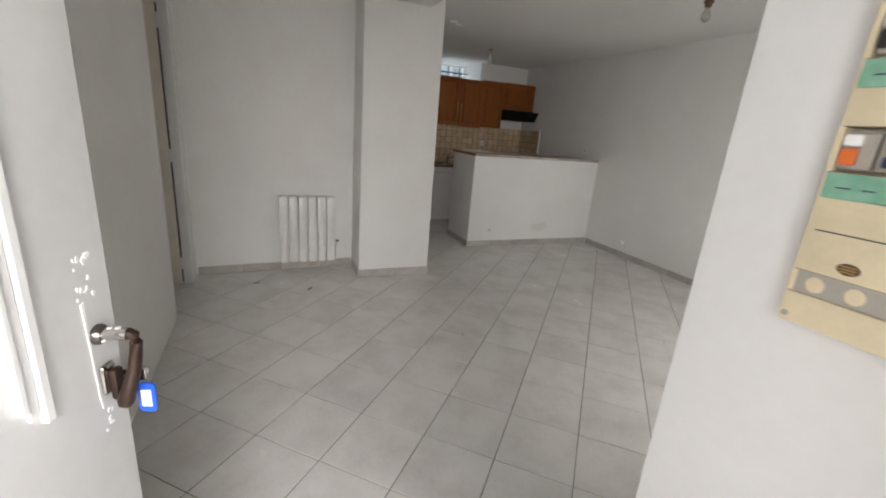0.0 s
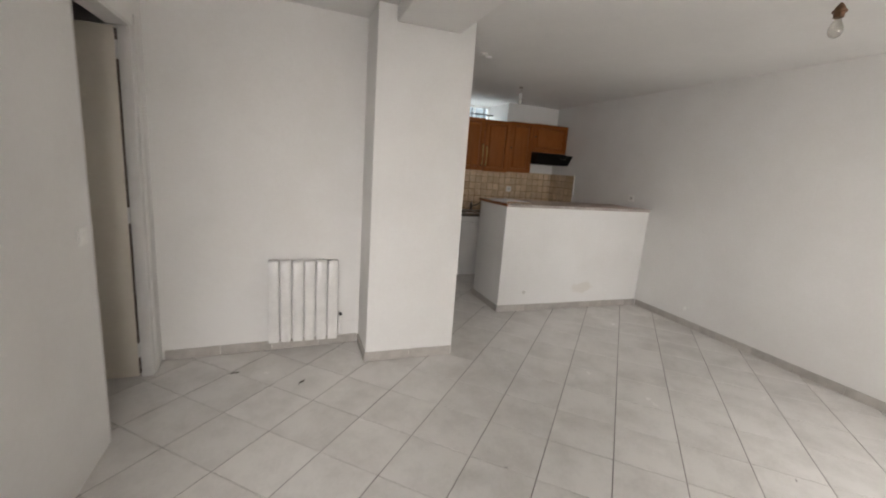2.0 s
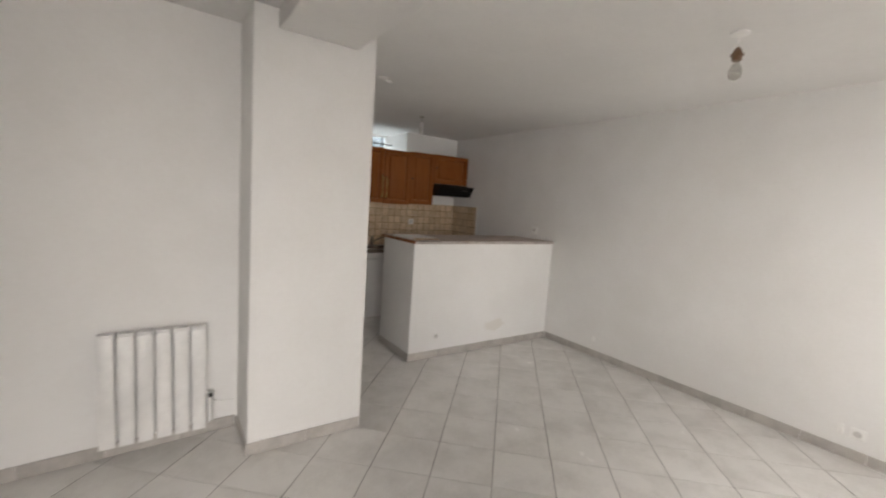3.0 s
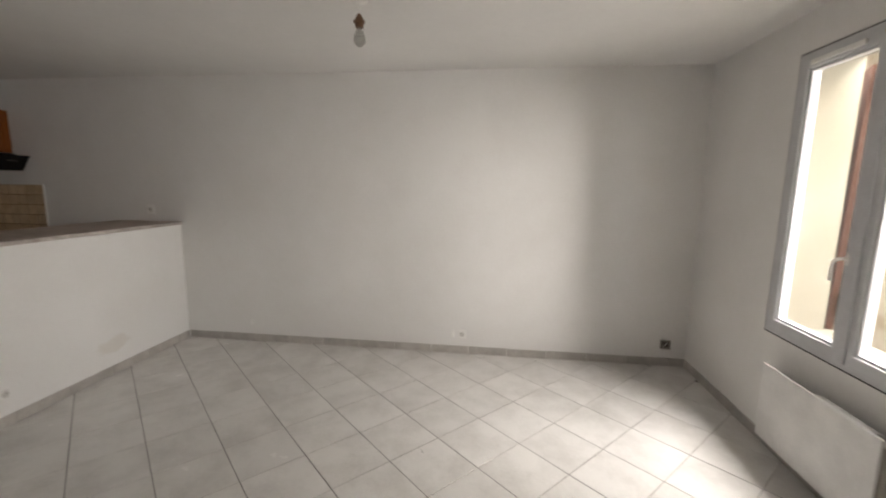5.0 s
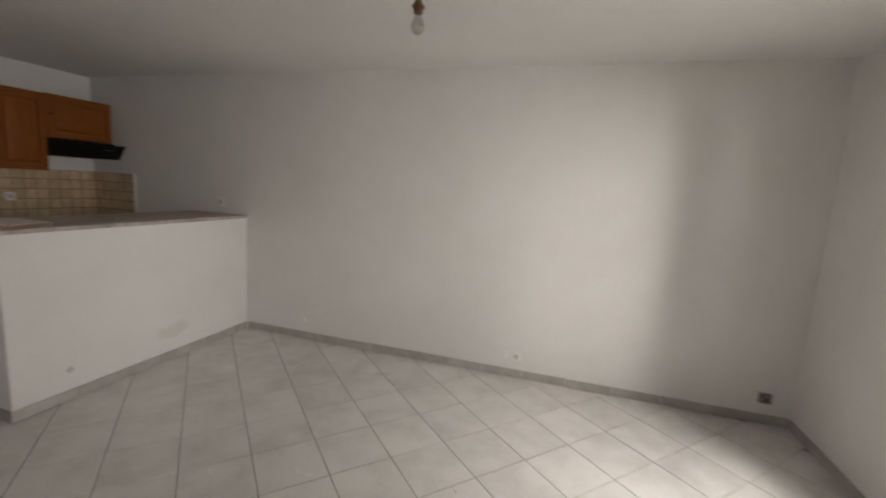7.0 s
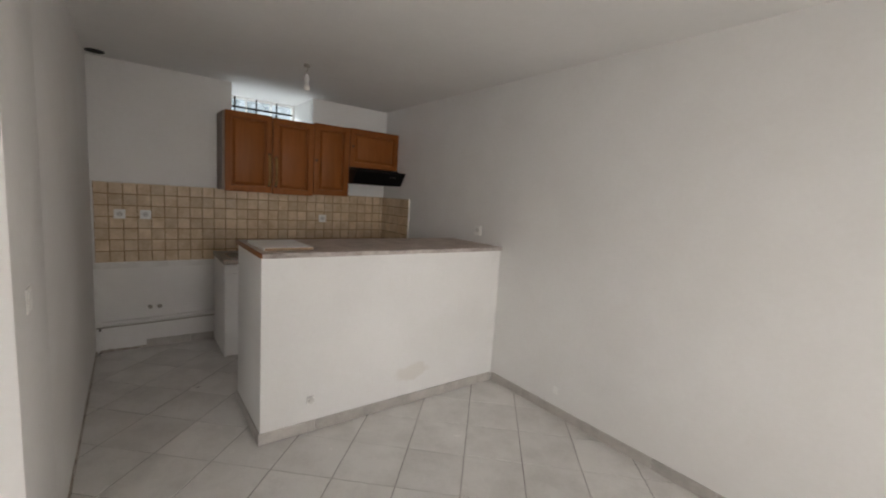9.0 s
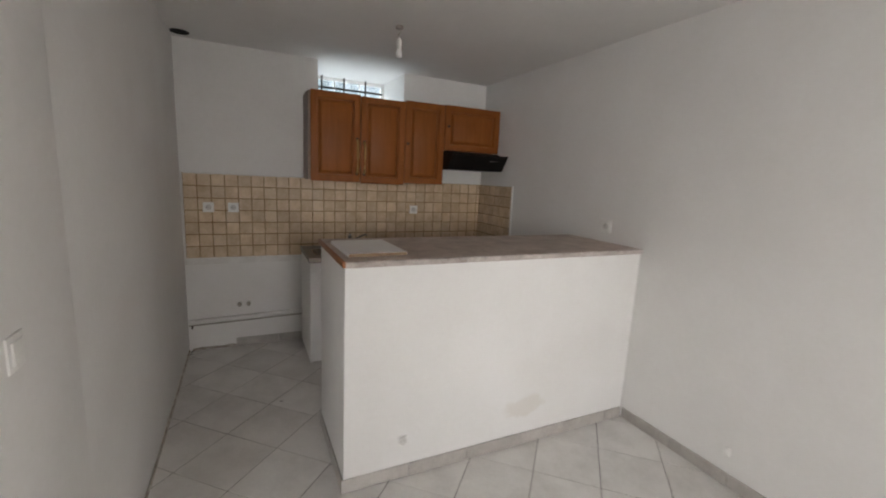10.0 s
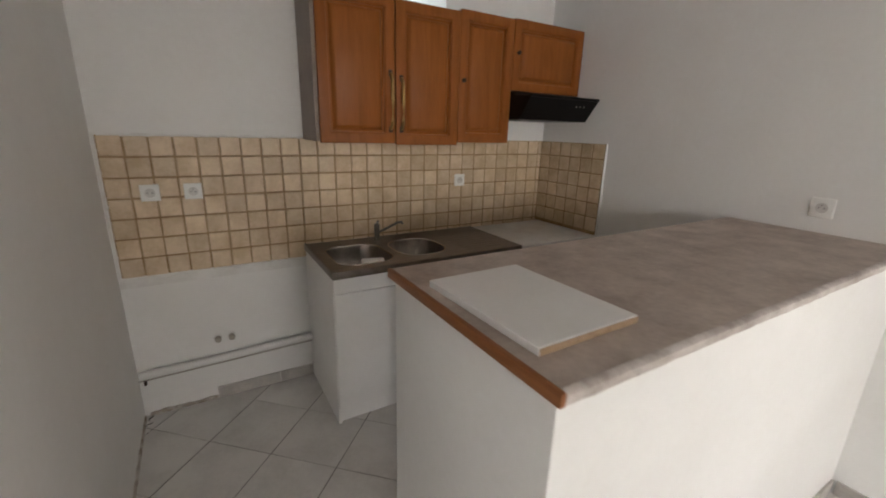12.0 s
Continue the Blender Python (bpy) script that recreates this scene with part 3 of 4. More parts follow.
def niche_window():
    w = thing("window_2", "small high kitchen window with thin white glazing bars", "window", kind="structure")
    x0, x1, z0, z1, y = NICHE[0], NICHE[1], NICHE[2], CEILING, YB + 0.63
    part("window_frame", frame_of(x0, x1, z0, z1, 0.028, y, y + 0.05, 0.003), WHITEP, w)
    n = 3
    for k in range(1, n):
        x = x0 + (x1 - x0) * k / n
        part("glazing_bar", boxes((x - 0.008, x + 0.008, y + 0.01, y + 0.035, z0 + 0.028, z1 - 0.028), bevel=0.002), WHITEP, w)
    for k in range(n):
        a = x0 + 0.028 + (x1 - x0 - 0.056) * k / n
        p = part("pane", boxes((a, a + (x1 - x0 - 0.056) / n - 0.001, y + 0.02, y + 0.025, z0 + 0.028, z1 - 0.028)), GLASS, w, smooth=False)
        p.visible_shadow = False
    g = thing("window_grille", "dark iron bars standing in front of the kitchen window", "grille")
    for k in range(3):
        x = 2.68 + 0.197 * k
        part("bar", tube(bmesh.new(), [(x, YB + 0.12, 1.78), (x, YB + 0.12, 2.38)], 0.008, 8), IRON, g)
    for z in (2.0, 2.285):
        part("rail", boxes((2.633, 3.24, YB + 0.128, YB + 0.136, z - 0.009, z + 0.009), bevel=0.002), IRON, g)
    solid("backdrop", boxes((-4, 10, 9.0, 9.02, -0.02, 9)), overcast_distance(), "bright overcast sky beyond the kitchen window", "sky", smooth=False)
    solid("niche_sill", boxes((NICHE[0] + 0.002, NICHE[1] - 0.002, YB - 0.004, YB + 0.62, NICHE[2] - 0.03, NICHE[2] + 0.004)), PLASTER, "plastered sill of the kitchen window niche", "sill")


# ---- electrical fittings ----
def socket_plate(m, label, w=0.08, h=0.08, round_=True, name="wall_socket", group=""):
    """A plate in the xz plane that faces local -y."""
    s = thing(name, label, "socket" if name != "light_switch" else "switch", group, at=m)
    part("plate", boxes((-w / 2, w / 2, -0.009, 0, -h / 2, h / 2), bevel=0.003, seg=2), WHITEP, s)
    if round_:
        part("well", ring_well(), WELLP, s, "recessed grey socket well")
        for dx in (-0.0095, 0.0095):
            part("pin_hole", lathe(bmesh.new(), [(0.0028, -0.0005), (0.0028, 0.0005)], (dx, -0.0128, 0), 8, "Y"), DARKP, s)
        part("earth_pin", lathe(bmesh.new(), [(0.0025, -0.008), (0.0025, 0.0)], (0, -0.0115, 0.011), 8, "Y"), CHROME, s)
    else:
        part("rocker", boxes((-w * 0.3, w * 0.3, -0.0125, -0.008, -h * 0.32, h * 0.32), bevel=0.002, seg=2), WHITEP, s)
    return s


def ring_well():
    bm = lathe(bmesh.new(), [(0.022, -0.0035), (0.022, 0.0), (0.001, 0.001)], (0, -0.0095, 0), 20, "Y")
    return bm


def fittings():
    face_n, face_w, face_e = 0, -90, 90     # plates on walls that face -y, -x, +x
    for x in (1.765, 1.945, 3.541):
        socket_plate(pose(x, YB - 0.012, 1.213, 0, 0, face_n), "white square socket set in the beige tiled backsplash", group="kitchen sockets")
    socket_plate(pose(2.723, YC, 0.21), "small round white socket low on the counter front", 0.05, 0.05)
    socket_plate(pose(XR, 3.622, 0.186, 0, 0, face_w), "tiny white cable outlet above the skirting", 0.036, 0.05, False, "cable_outlet")
    socket_plate(pose(XR, 1.575, 0.183, 0, 0, face_w), "white socket low on the long wall", 0.075, 0.075)
    socket_plate(pose(XR, 1.66, 0.185, 0, 0, face_w), "narrow white cable outlet beside a socket", 0.03, 0.07, False, "cable_outlet")
    socket_plate(pose(XR, 4.60, 1.262, 0, 0, face_w), "white socket on the wall above the counter", 0.085, 0.085)
    socket_plate(pose(XL, 2.745, 1.065, 0, 0, face_e), "white light switch beside the side door", 0.07, 0.075, False, "light_switch")
    socket_plate(pose(XK, 3.64, 1.13, 0, 0, face_e), "white light switch on the kitchen side wall", 0.075, 0.08, False, "light_switch")
    b = thing("junction_box", "open dark square junction box above the skirting", "junction box", at=pose(XR, -0.182, 0.192, 0, 0, face_w))
    part("rim", frame_of(-0.042, 0.042, -0.04, 0.04, 0.008, -0.008, 0, 0.002), GREYP, b)
    # flat plate with no recess; its grey is the shadow inside the box
    part("well", boxes((-0.034, 0.034, -0.003, 0, -0.032, 0.032)), plain("box_shadow_grey", (0.16, 0.14, 0.12), 0.7), b)
    part("wire", tube(bmesh.new(), [(-0.02, -0.004, -0.02), (-0.005, -0.01, 0.0), (0.015, -0.006, 0.018)], 0.003, 6), WHITEP, b, "pale loose wire")
    part("wire_block", boxes((-0.015, 0.018, -0.010, -0.003, -0.016, 0.012), bevel=0.003), BRONZE, b)

    frosted = plain("frosted_bulb", (0.78, 0.76, 0.72), 0.2)
    for x, y, brown in ((2.935, 2.047, True), (2.96, 5.22, False)):
        c = CEILING
        l = thing("pendant_bulb", "bare bulb in a brown socket on a short cord" if brown else "bare bulb in a white socket on a short cord", "lamp", "bare bulbs", at=pose(x, y, c))
        part("ceiling_rose", lathe(bmesh.new(), [(0.045, 0.0), (0.044, -0.008), (0.030, -0.016), (0.001, -0.018)] if brown else [(0.026, 0), (0.024, -0.016), (0.001, -0.018)]), WHITEP if brown else GREYP, l)
        part("cord", tube(bmesh.new(), [(0, 0, -0.014), (0.006, 0, -0.035), (-0.003, 0.002, -0.055), (0.0, 0, -0.075)], 0.004, 8), TRIM if brown else GREYP, l)
        sk = SOCKETM if brown else WHITEP
        part("socket", lathe(bmesh.new(), [(0.006, -0.07), (0.012, -0.078), (0.021, -0.092), (0.023, -0.104), (0.031, -0.106), (0.031, -0.114), (0.023, -0.117), (0.022, -0.138), (0.001, -0.139)] if brown else [(0.005, -0.07), (0.010, -0.078), (0.016, -0.088), (0.0165, -0.132), (0.001, -0.139)]), sk, l)
        part("bulb", lathe(bmesh.new(), [(0.012, -0.136), (0.015, -0.15), (0.024, -0.17), (0.030, -0.19), (0.0305, -0.205), (0.024, -0.222), (0.010, -0.232), (0.001, -0.233)] if brown else [(0.012, -0.136), (0.016, -0.150), (0.021, -0.168), (0.022, -0.180), (0.016, -0.192), (0.001, -0.197)]), BULBG if brown else frosted, l)
    r = thing("ceiling_outlet", "white round ceiling outlet with a loose terminal", "ceiling outlet", at=pose(1.968, 4.178, CEILING))
    part("cap", lathe(bmesh.new(), [(0.04, 0), (0.038, -0.012), (0.018, -0.018), (0.001, -0.019)]), WHITEP, r)
    part("terminal", boxes((0.02, 0.075, -0.012, 0.012, -0.032, -0.012), bevel=0.004), WHITEP, r)
    v = thing("vent_pipe", "open dark round vent pipe end in the kitchen ceiling", "vent", at=pose(1.645, 6.21, CEILING))
    part("collar", lathe(bmesh.new(), [(0.062, 0.0), (0.062, -0.006), (0.055, -0.007), (0.055, -0.001)]), DARKP, v)
    # flat black disc painted as the shade inside the pipe
    part("void", lathe(bmesh.new(), [(0.056, -0.0025), (0.001, -0.003)]), HOLE, v)


def fuse_box():
    f = thing("fuse_box", "old cream plastic fuse box with green labelled rows, cover open", "fuse box", at=pose(0.850, 0.083, 1.199, 0, 0, -90) @ Matrix.Scale(0.585, 4))
    # local x runs towards the entrance, local -y out of the wall
    L = 0.46
    part("casing", boxes((0, L, -0.022, 0, 0, 0.84), bevel=0.003), CREAMP, f)
    for z0, z1 in ((0.0, 0.073), (0.126, 0.349), (0.442, 0.574), (0.676, 0.84)):
        part("cover", boxes((0, L, -0.075, -0.0225, z0, z1), bevel=0.005, seg=2), CREAMP, f)
    for x in (0, L - 0.012):
        for z0, z1 in ((0.074, 0.125), (0.35, 0.441), (0.575, 0.675)):
            part("side", boxes((x, x + 0.012, -0.073, -0.0225, z0, z1)), CREAMP, f)
    part("seam", boxes((0.02, L - 0.02, -0.0765, -0.07, 0.220, 0.2225)), DARKP, f, "dark seam of the lower cover")
    strip = part("knockout_strip", boxes((0.012, L - 0.012, -0.068, -0.02, 0.074, 0.125)), GREYP, f, "grey knockout strip")
    for k in range(6):
        part("knockout", lathe(bmesh.new(), [(0.018, 0.004), (0.018, -0.001), (0.001, -0.002)], (0.05 + 0.072 * k, -0.069, 0.099), 18, "Y"), CREAMP, strip)
    for z0, z1 in ((0.293, 0.347), (0.517, 0.571)):
        part("label_strip", boxes((0.008, L - 0.01, -0.0775, -0.074, z0, z1), bevel=0.001), GREENP, f, "green handwritten label strip")
        rng = random.Random(int(z0 * 1000))
        for k in range(9):
            x = 0.03 + 0.045 * k
            part("writing_bar", boxes((x, x + rng.uniform(0.02, 0.034), -0.0785, -0.077, z0 + 0.022, z0 + 0.025)), NAVYP, f)
    for z0 in (0.352, 0.577):
        part("rail", boxes((0.012, L - 0.012, -0.05, -0.02, z0, z0 + 0.085)), GREYP, f, "grey recessed mounting rail")
        for k in range(7):
            x = 0.016 + 0.062 * k
            br = part("breaker", boxes((x, x + 0.055, -0.072, -0.05, z0 + 0.004, z0 + 0.078), bevel=0.003), GREYP, f)
            if k == 0:
                part("toggle", boxes((x + 0.004, x + 0.032, -0.086, -0.072, z0 + 0.012, z0 + 0.046), bevel=0.003), ORANGEP if z0 < 0.5 else DARKP, br, "orange switch toggle" if z0 < 0.5 else "dark switch toggle")
                part("cap", boxes((x + 0.002, x + 0.034, -0.082, -0.072, z0 + 0.050, z0 + 0.074), bevel=0.003), WHITEP, br, "white terminal cap")
            else:
                part("toggle", boxes((x + 0.012, x + 0.042, -0.084, -0.072, z0 + 0.012, z0 + 0.034), bevel=0.003), NAVYP, br, "dark switch toggle")
                part("print_bar", boxes((x + 0.008, x + 0.045, -0.0728, -0.0718, z0 + 0.058, z0 + 0.062)), REDP, br, "red unreadable print")
                part("print_bar", boxes((x + 0.010, x + 0.034, -0.0728, -0.0718, z0 + 0.048, z0 + 0.051)), DARKP, br, "grey unreadable print")
    badge = lathe(bmesh.new(), [(0.021, 0.0), (0.019, -0.003), (0.001, -0.0035)], (0, 0, 0), 20, "Y")
    for v in badge.verts:
        v.co = Vector((v.co.x + 0.098, -0.0748 - abs(v.co.y), v.co.z * 0.62 + 0.152))
    bd = part("maker_badge", badge, SOCKETM, f, "small brown oval badge")
    for k in range(3):
        part("badge_line", boxes((0.084, 0.112, -0.0790, -0.0770, 0.145 + 0.006 * k, 0.1475 + 0.006 * k)), BRASS, bd)
    part("screw", lathe(bmesh.new(), [(0.007, 0.0), (0.007, -0.002), (0.001, -0.003)], (0.014, -0.0755, 0.018), 12, "Y"), GREYP, f)


# ---- heaters ----
def radiator():
    r = thing("radiator", "white sectional electric radiator on the alcove wall", "radiator", at=pose(0.205, 3.797, 0.097, 0, 0, 1.0))
    n, w = 6, 0.0843
    for k in range(n):
        x = k * w
        part("section", boxes((x + 0.0045, x + w - 0.0075, -0.115, -0.104, 0, 0.612), (x + 0.030, x + w - 0.034, -0.104, -0.045, 0.008, 0.60), bevel=0.003, seg=2), RADW, r)
        part("top_fin", boxes((x + 0.004, x + w - 0.006, -0.098, -0.045, 0.590, 0.620), bevel=0.005, seg=2), RADW, r)
    part("back_panel", boxes((0.01, n * w - 0.01, -0.045, -0.025, 0.02, 0.58), bevel=0.003), RADW, r)
    for bx in (0.06, 0.41):
        part("bracket", boxes((bx, bx + 0.025, -0.03, 0, 0.1, 0.5)), GREYP, r)
    ctl = part("control_box", boxes((n * w, n * w + 0.022, -0.118, -0.06, 0.03, 0.20), bevel=0.006, seg=2), RADW, r, "white side control box")
    part("knob", boxes((n * w + 0.004, n * w + 0.028, -0.122, -0.095, 0.188, 0.206), bevel=0.003), DARKP, ctl, "black control knob")
    part("cable", tube(bmesh.new(), [(n * w + 0.02, -0.07, 0.14), (n * w + 0.06, -0.02, 0.11), (n * w + 0.165, -0.006, 0.085)], 0.003, 6), WHITEP, r)


def convector():
    c = thing("convector_heater", "flat white panel convector heater under the window", "heater", at=pose(2.345, YW, 0.12))
    part("front_panel", boxes((0.058, 0.806, 0.086, 0.10, -0.012, 0.425), bevel=0.006, seg=3), RADW, c)
    part("body", boxes((0.070, 0.795, 0.040, 0.086, 0.002, 0.385), bevel=0.004), RADW, c)
    g = bmesh.new()
    prism(g, [(0.05, 0.414), (0.075, 0.425), (0.096, 0.4255), (0.096, 0.428), (0.074, 0.428), (0.05, 0.417)], 0.105, 0.42, "X")
    part("deflector", g, RADW, c, "bent white top grille")
    for k in range(22):
        part("slat", boxes((0.47 + 0.0125 * k, 0.476 + 0.0125 * k, 0.044, 0.085, 0.384, 0.389)), GREYP, c)
    # grey of this cover also stands for the dark shade beside the panel
    part("side_cover", boxes((0.036, 0.069, 0.038, 0.085, 0.0, 0.39), bevel=0.004), GREYP, c, "grey side cover, toned for the shade beside the panel")
    for bx in (0.1, 0.65):
        part("wall_bracket", boxes((bx, bx + 0.03, 0, 0.03, 0.05, 0.35)), GREYP, c)


# ---- kitchen ----
def panel_door(parent, x0, x1, z0, z1, y):
    """A framed door with a raised field, its front at y."""
    s = 0.052
    d = part("door", rect_ring(bmesh.new(), x0, x1, z0, z1, s, y, y + 0.02, 0.004), WOOD, parent)
    bm = bmesh.new()
    a, b, c, e = x0 + s - 0.002, x1 - s + 0.002, z0 + s - 0.002, z1 - s + 0.002
    rings = []
    for inset, depth in ((0.0, 0.0), (0.003, 0.006), (0.007, 0.006), (0.009, 0.019), (0.018, 0.019), (0.020, 0.016), (0.036, -0.002), (0.040, -0.004)):
        rings.append([bm.verts.new(q) for q in ((a + inset, y + depth, c + inset), (b - inset, y + depth, c + inset), (b - inset, y + depth, e - inset), (a + inset, y + depth, e - inset))])
    for r0, r1 in zip(rings, rings[1:]):
        for k in range(4):
            bm.faces.new((r0[k], r0[(k + 1) % 4], r1[(k + 1) % 4], r1[k]))
    bm.faces.new(rings[-1])
    part("raised_field", bm, WOOD, d)
    return d


def bow_handle(parent, x, z0, z1, y):
    pts = [(x, y, z0), (x, y - 0.018, z0 + 0.012), (x, y - 0.03, z0 + 0.04), (x, y - 0.034, (z0 + z1) / 2), (x, y - 0.03, z1 - 0.04), (x, y - 0.018, z1 - 0.012), (x, y, z1)]
    h = part("handle", tube(bmesh.new(), pts, 0.0085, 8), BRASS, parent, "curved old brass bow handle")
    for z in (z0, z1):
        part("rosette", boxes((x - 0.011, x + 0.011, y - 0.008, y, z - 0.016, z + 0.016), bevel=0.004, seg=2), BRONZE, h)


def knob(parent, x, z, y):
    bm = lathe(bmesh.new(), [(0.006, 0), (0.006, 0.01), (0.013, 0.016), (0.011, 0.024), (0.001, 0.026)], (0, 0, 0), 14, "Y")
    for v in bm.verts:
        v.co = Vector((v.co.x + x, y - abs(v.co.y), v.co.z + z))
    part("knob", bm, BRONZE, parent, "small dark bronze knob")


def wall_cabinets():
    y, g = 6.045, "wall cabinets"
    c = thing("wall_cabinet", "orange oak double wall cabinet with brass bow handles", "cabinet", g)
    part("carcass", boxes((2.505, 2.523, y + 0.022, YB, 1.474, 2.170), (3.30, 3.318, y + 0.022, YB, 1.474, 2.170), (2.523, 3.30, y + 0.022, YB, 1.474, 1.492), (2.523, 3.30, y + 0.022, YB, 2.152, 2.170), (2.523, 3.30, YB - 0.012, YB, 1.492, 2.152)), CARCASS, c, "grey laminate cabinet body")
    d1 = panel_door(c, 2.522, 2.925, 1.466, 2.178, y)
    d2 = panel_door(c, 2.930, 3.320, 1.459, 2.170, y - 0.003)
    bow_handle(d1, 2.897, 1.539, 1.819, y)
    bow_handle(d2, 2.958, 1.539, 1.799, y - 0.003)
    c2 = thing("wall_cabinet", "narrow single-door orange oak wall cabinet", "cabinet", g)
    part("carcass", boxes((3.322, 3.70, y + 0.022, YB, 1.479, 2.180)), CARCASS, c2, "grey laminate cabinet body")
    d3 = panel_door(c2, 3.324, 3.702, 1.474, 2.185, y)
    knob(d3, 3.345, 1.819, y)
    c3 = thing("wall_cabinet", "short orange oak cabinet above the cooker hood", "cabinet", g)
    part("carcass", boxes((3.706, 4.285, y + 0.022, YB, 1.794, 2.185)), CARCASS, c3, "grey laminate cabinet body")
    d4 = panel_door(c3, 3.708, 4.292, 1.789, 2.192, y)
    knob(d4, 3.735, 2.004, y)
    h = thing("cooker_hood", "slim black cooker hood under the short cabinet", "cooker hood")
    part("canopy", prism(bmesh.new(), [(5.862, 1.754), (5.868, 1.741), (5.955, 1.619), (YB - 0.002, 1.619), (YB - 0.002, 1.785), (6.03, 1.785), (6.0, 1.761)], 3.706, 4.29, "X"), BLACK, h, "glossy black sloping canopy", smooth=False)
    part("front_lip", boxes((3.704, 4.292, 5.856, 5.874, 1.746, 1.762), bevel=0.004, seg=2), BLACK, h)
    for k in range(3):
        b = lathe(bmesh.new(), [(0.006, 0), (0.005, 0.006), (0.001, 0.007)], (0, 0, 0), 10, "Y")
        for v in b.verts:
            v.co = Vector((v.co.x + 4.12 + 0.035 * k, 5.895 - abs(v.co.y), v.co.z + 1.709))
        part("button", b, CHROME, h, "small chrome button")


def bar_counter():
    solid("counter_wall", boxes((2.424, XR, YC, 4.935, W0, 1.124), bevel=0.006, seg=2), STAINED, "white painted bar counter base with a stain", "counter base")
    s = thing("counter_top", "worn pinkish concrete counter top with a wooden edge strip", "counter top")
    bm = bmesh.new()
    rng = random.Random(9)
    n = 44
    front = [(2.426 + (XR - 2.426) * k / n, 4.296 + rng.uniform(-0.002, 0.002)) for k in range(n + 1)]
    outline = front + [(XR, 4.96), (2.426, 4.96)]
    prism(bm, outline, 1.125, 1.153, "Z")
    part("slab", bm, STONE, s, smooth=False)
    lip, rows, m = bmesh.new(), [], 90
    for k in range(m + 1):
        x = 2.4265 + (XR - 2.4275) * k / m
        w = noise.noise(Vector((x * 7, 0.3, 0))) + 0.6 * noise.noise(Vector((x * 23, 4.0, 0)))
        v = noise.noise(Vector((x * 9, 8.0, 0))) + 0.6 * noise.noise(Vector((x * 31, 2.0, 0)))
        y0, zt, zb = 4.2835 + 0.003 * w, 1.1525 + 0.001 * v, 1.1245 + 0.0035 * abs(v)
        rows.append([lip.verts.new(q) for q in ((x, 4.299, zt + 0.0015), (x, y0 + 0.005, zt), (x, y0, zt - 0.005), (x, y0 + 0.001, zb + 0.004), (x, y0 + 0.005, zb), (x, 4.299, zb))])
    for r0, r1 in zip(rows, rows[1:]):
        for k in range(6):
            lip.faces.new((r0[k], r0[(k + 1) % 6], r1[(k + 1) % 6], r1[k]))
    lip.faces.new(rows[0])
    lip.faces.new(list(reversed(rows[-1])))
    part("worn_edge", lip, STONEEDGE, s, "pale worn and chipped front edge")
    part("edge_strip", boxes((2.412, 2.4255, 4.284, 4.963, 1.127, 1.1545), bevel=0.003, seg=2), EDGEWOOD, s, "reddish brown wooden edge strip")
    b = thing("board", "loose white melamine board lying on the counter", "board", at=pose(2.602, 4.588, 1.1535, 0, 0, 1.2))
    part("panel", boxes((-0.146, 0.146, -0.198, 0.198, 0.0, 0.018), bevel=0.0015), MELAMINE, b)
    part("raw_edge", boxes((-0.144, 0.144, -0.1998, -0.1982, 0.001, 0.0165)), CHIP, b, "raw chipboard edge")


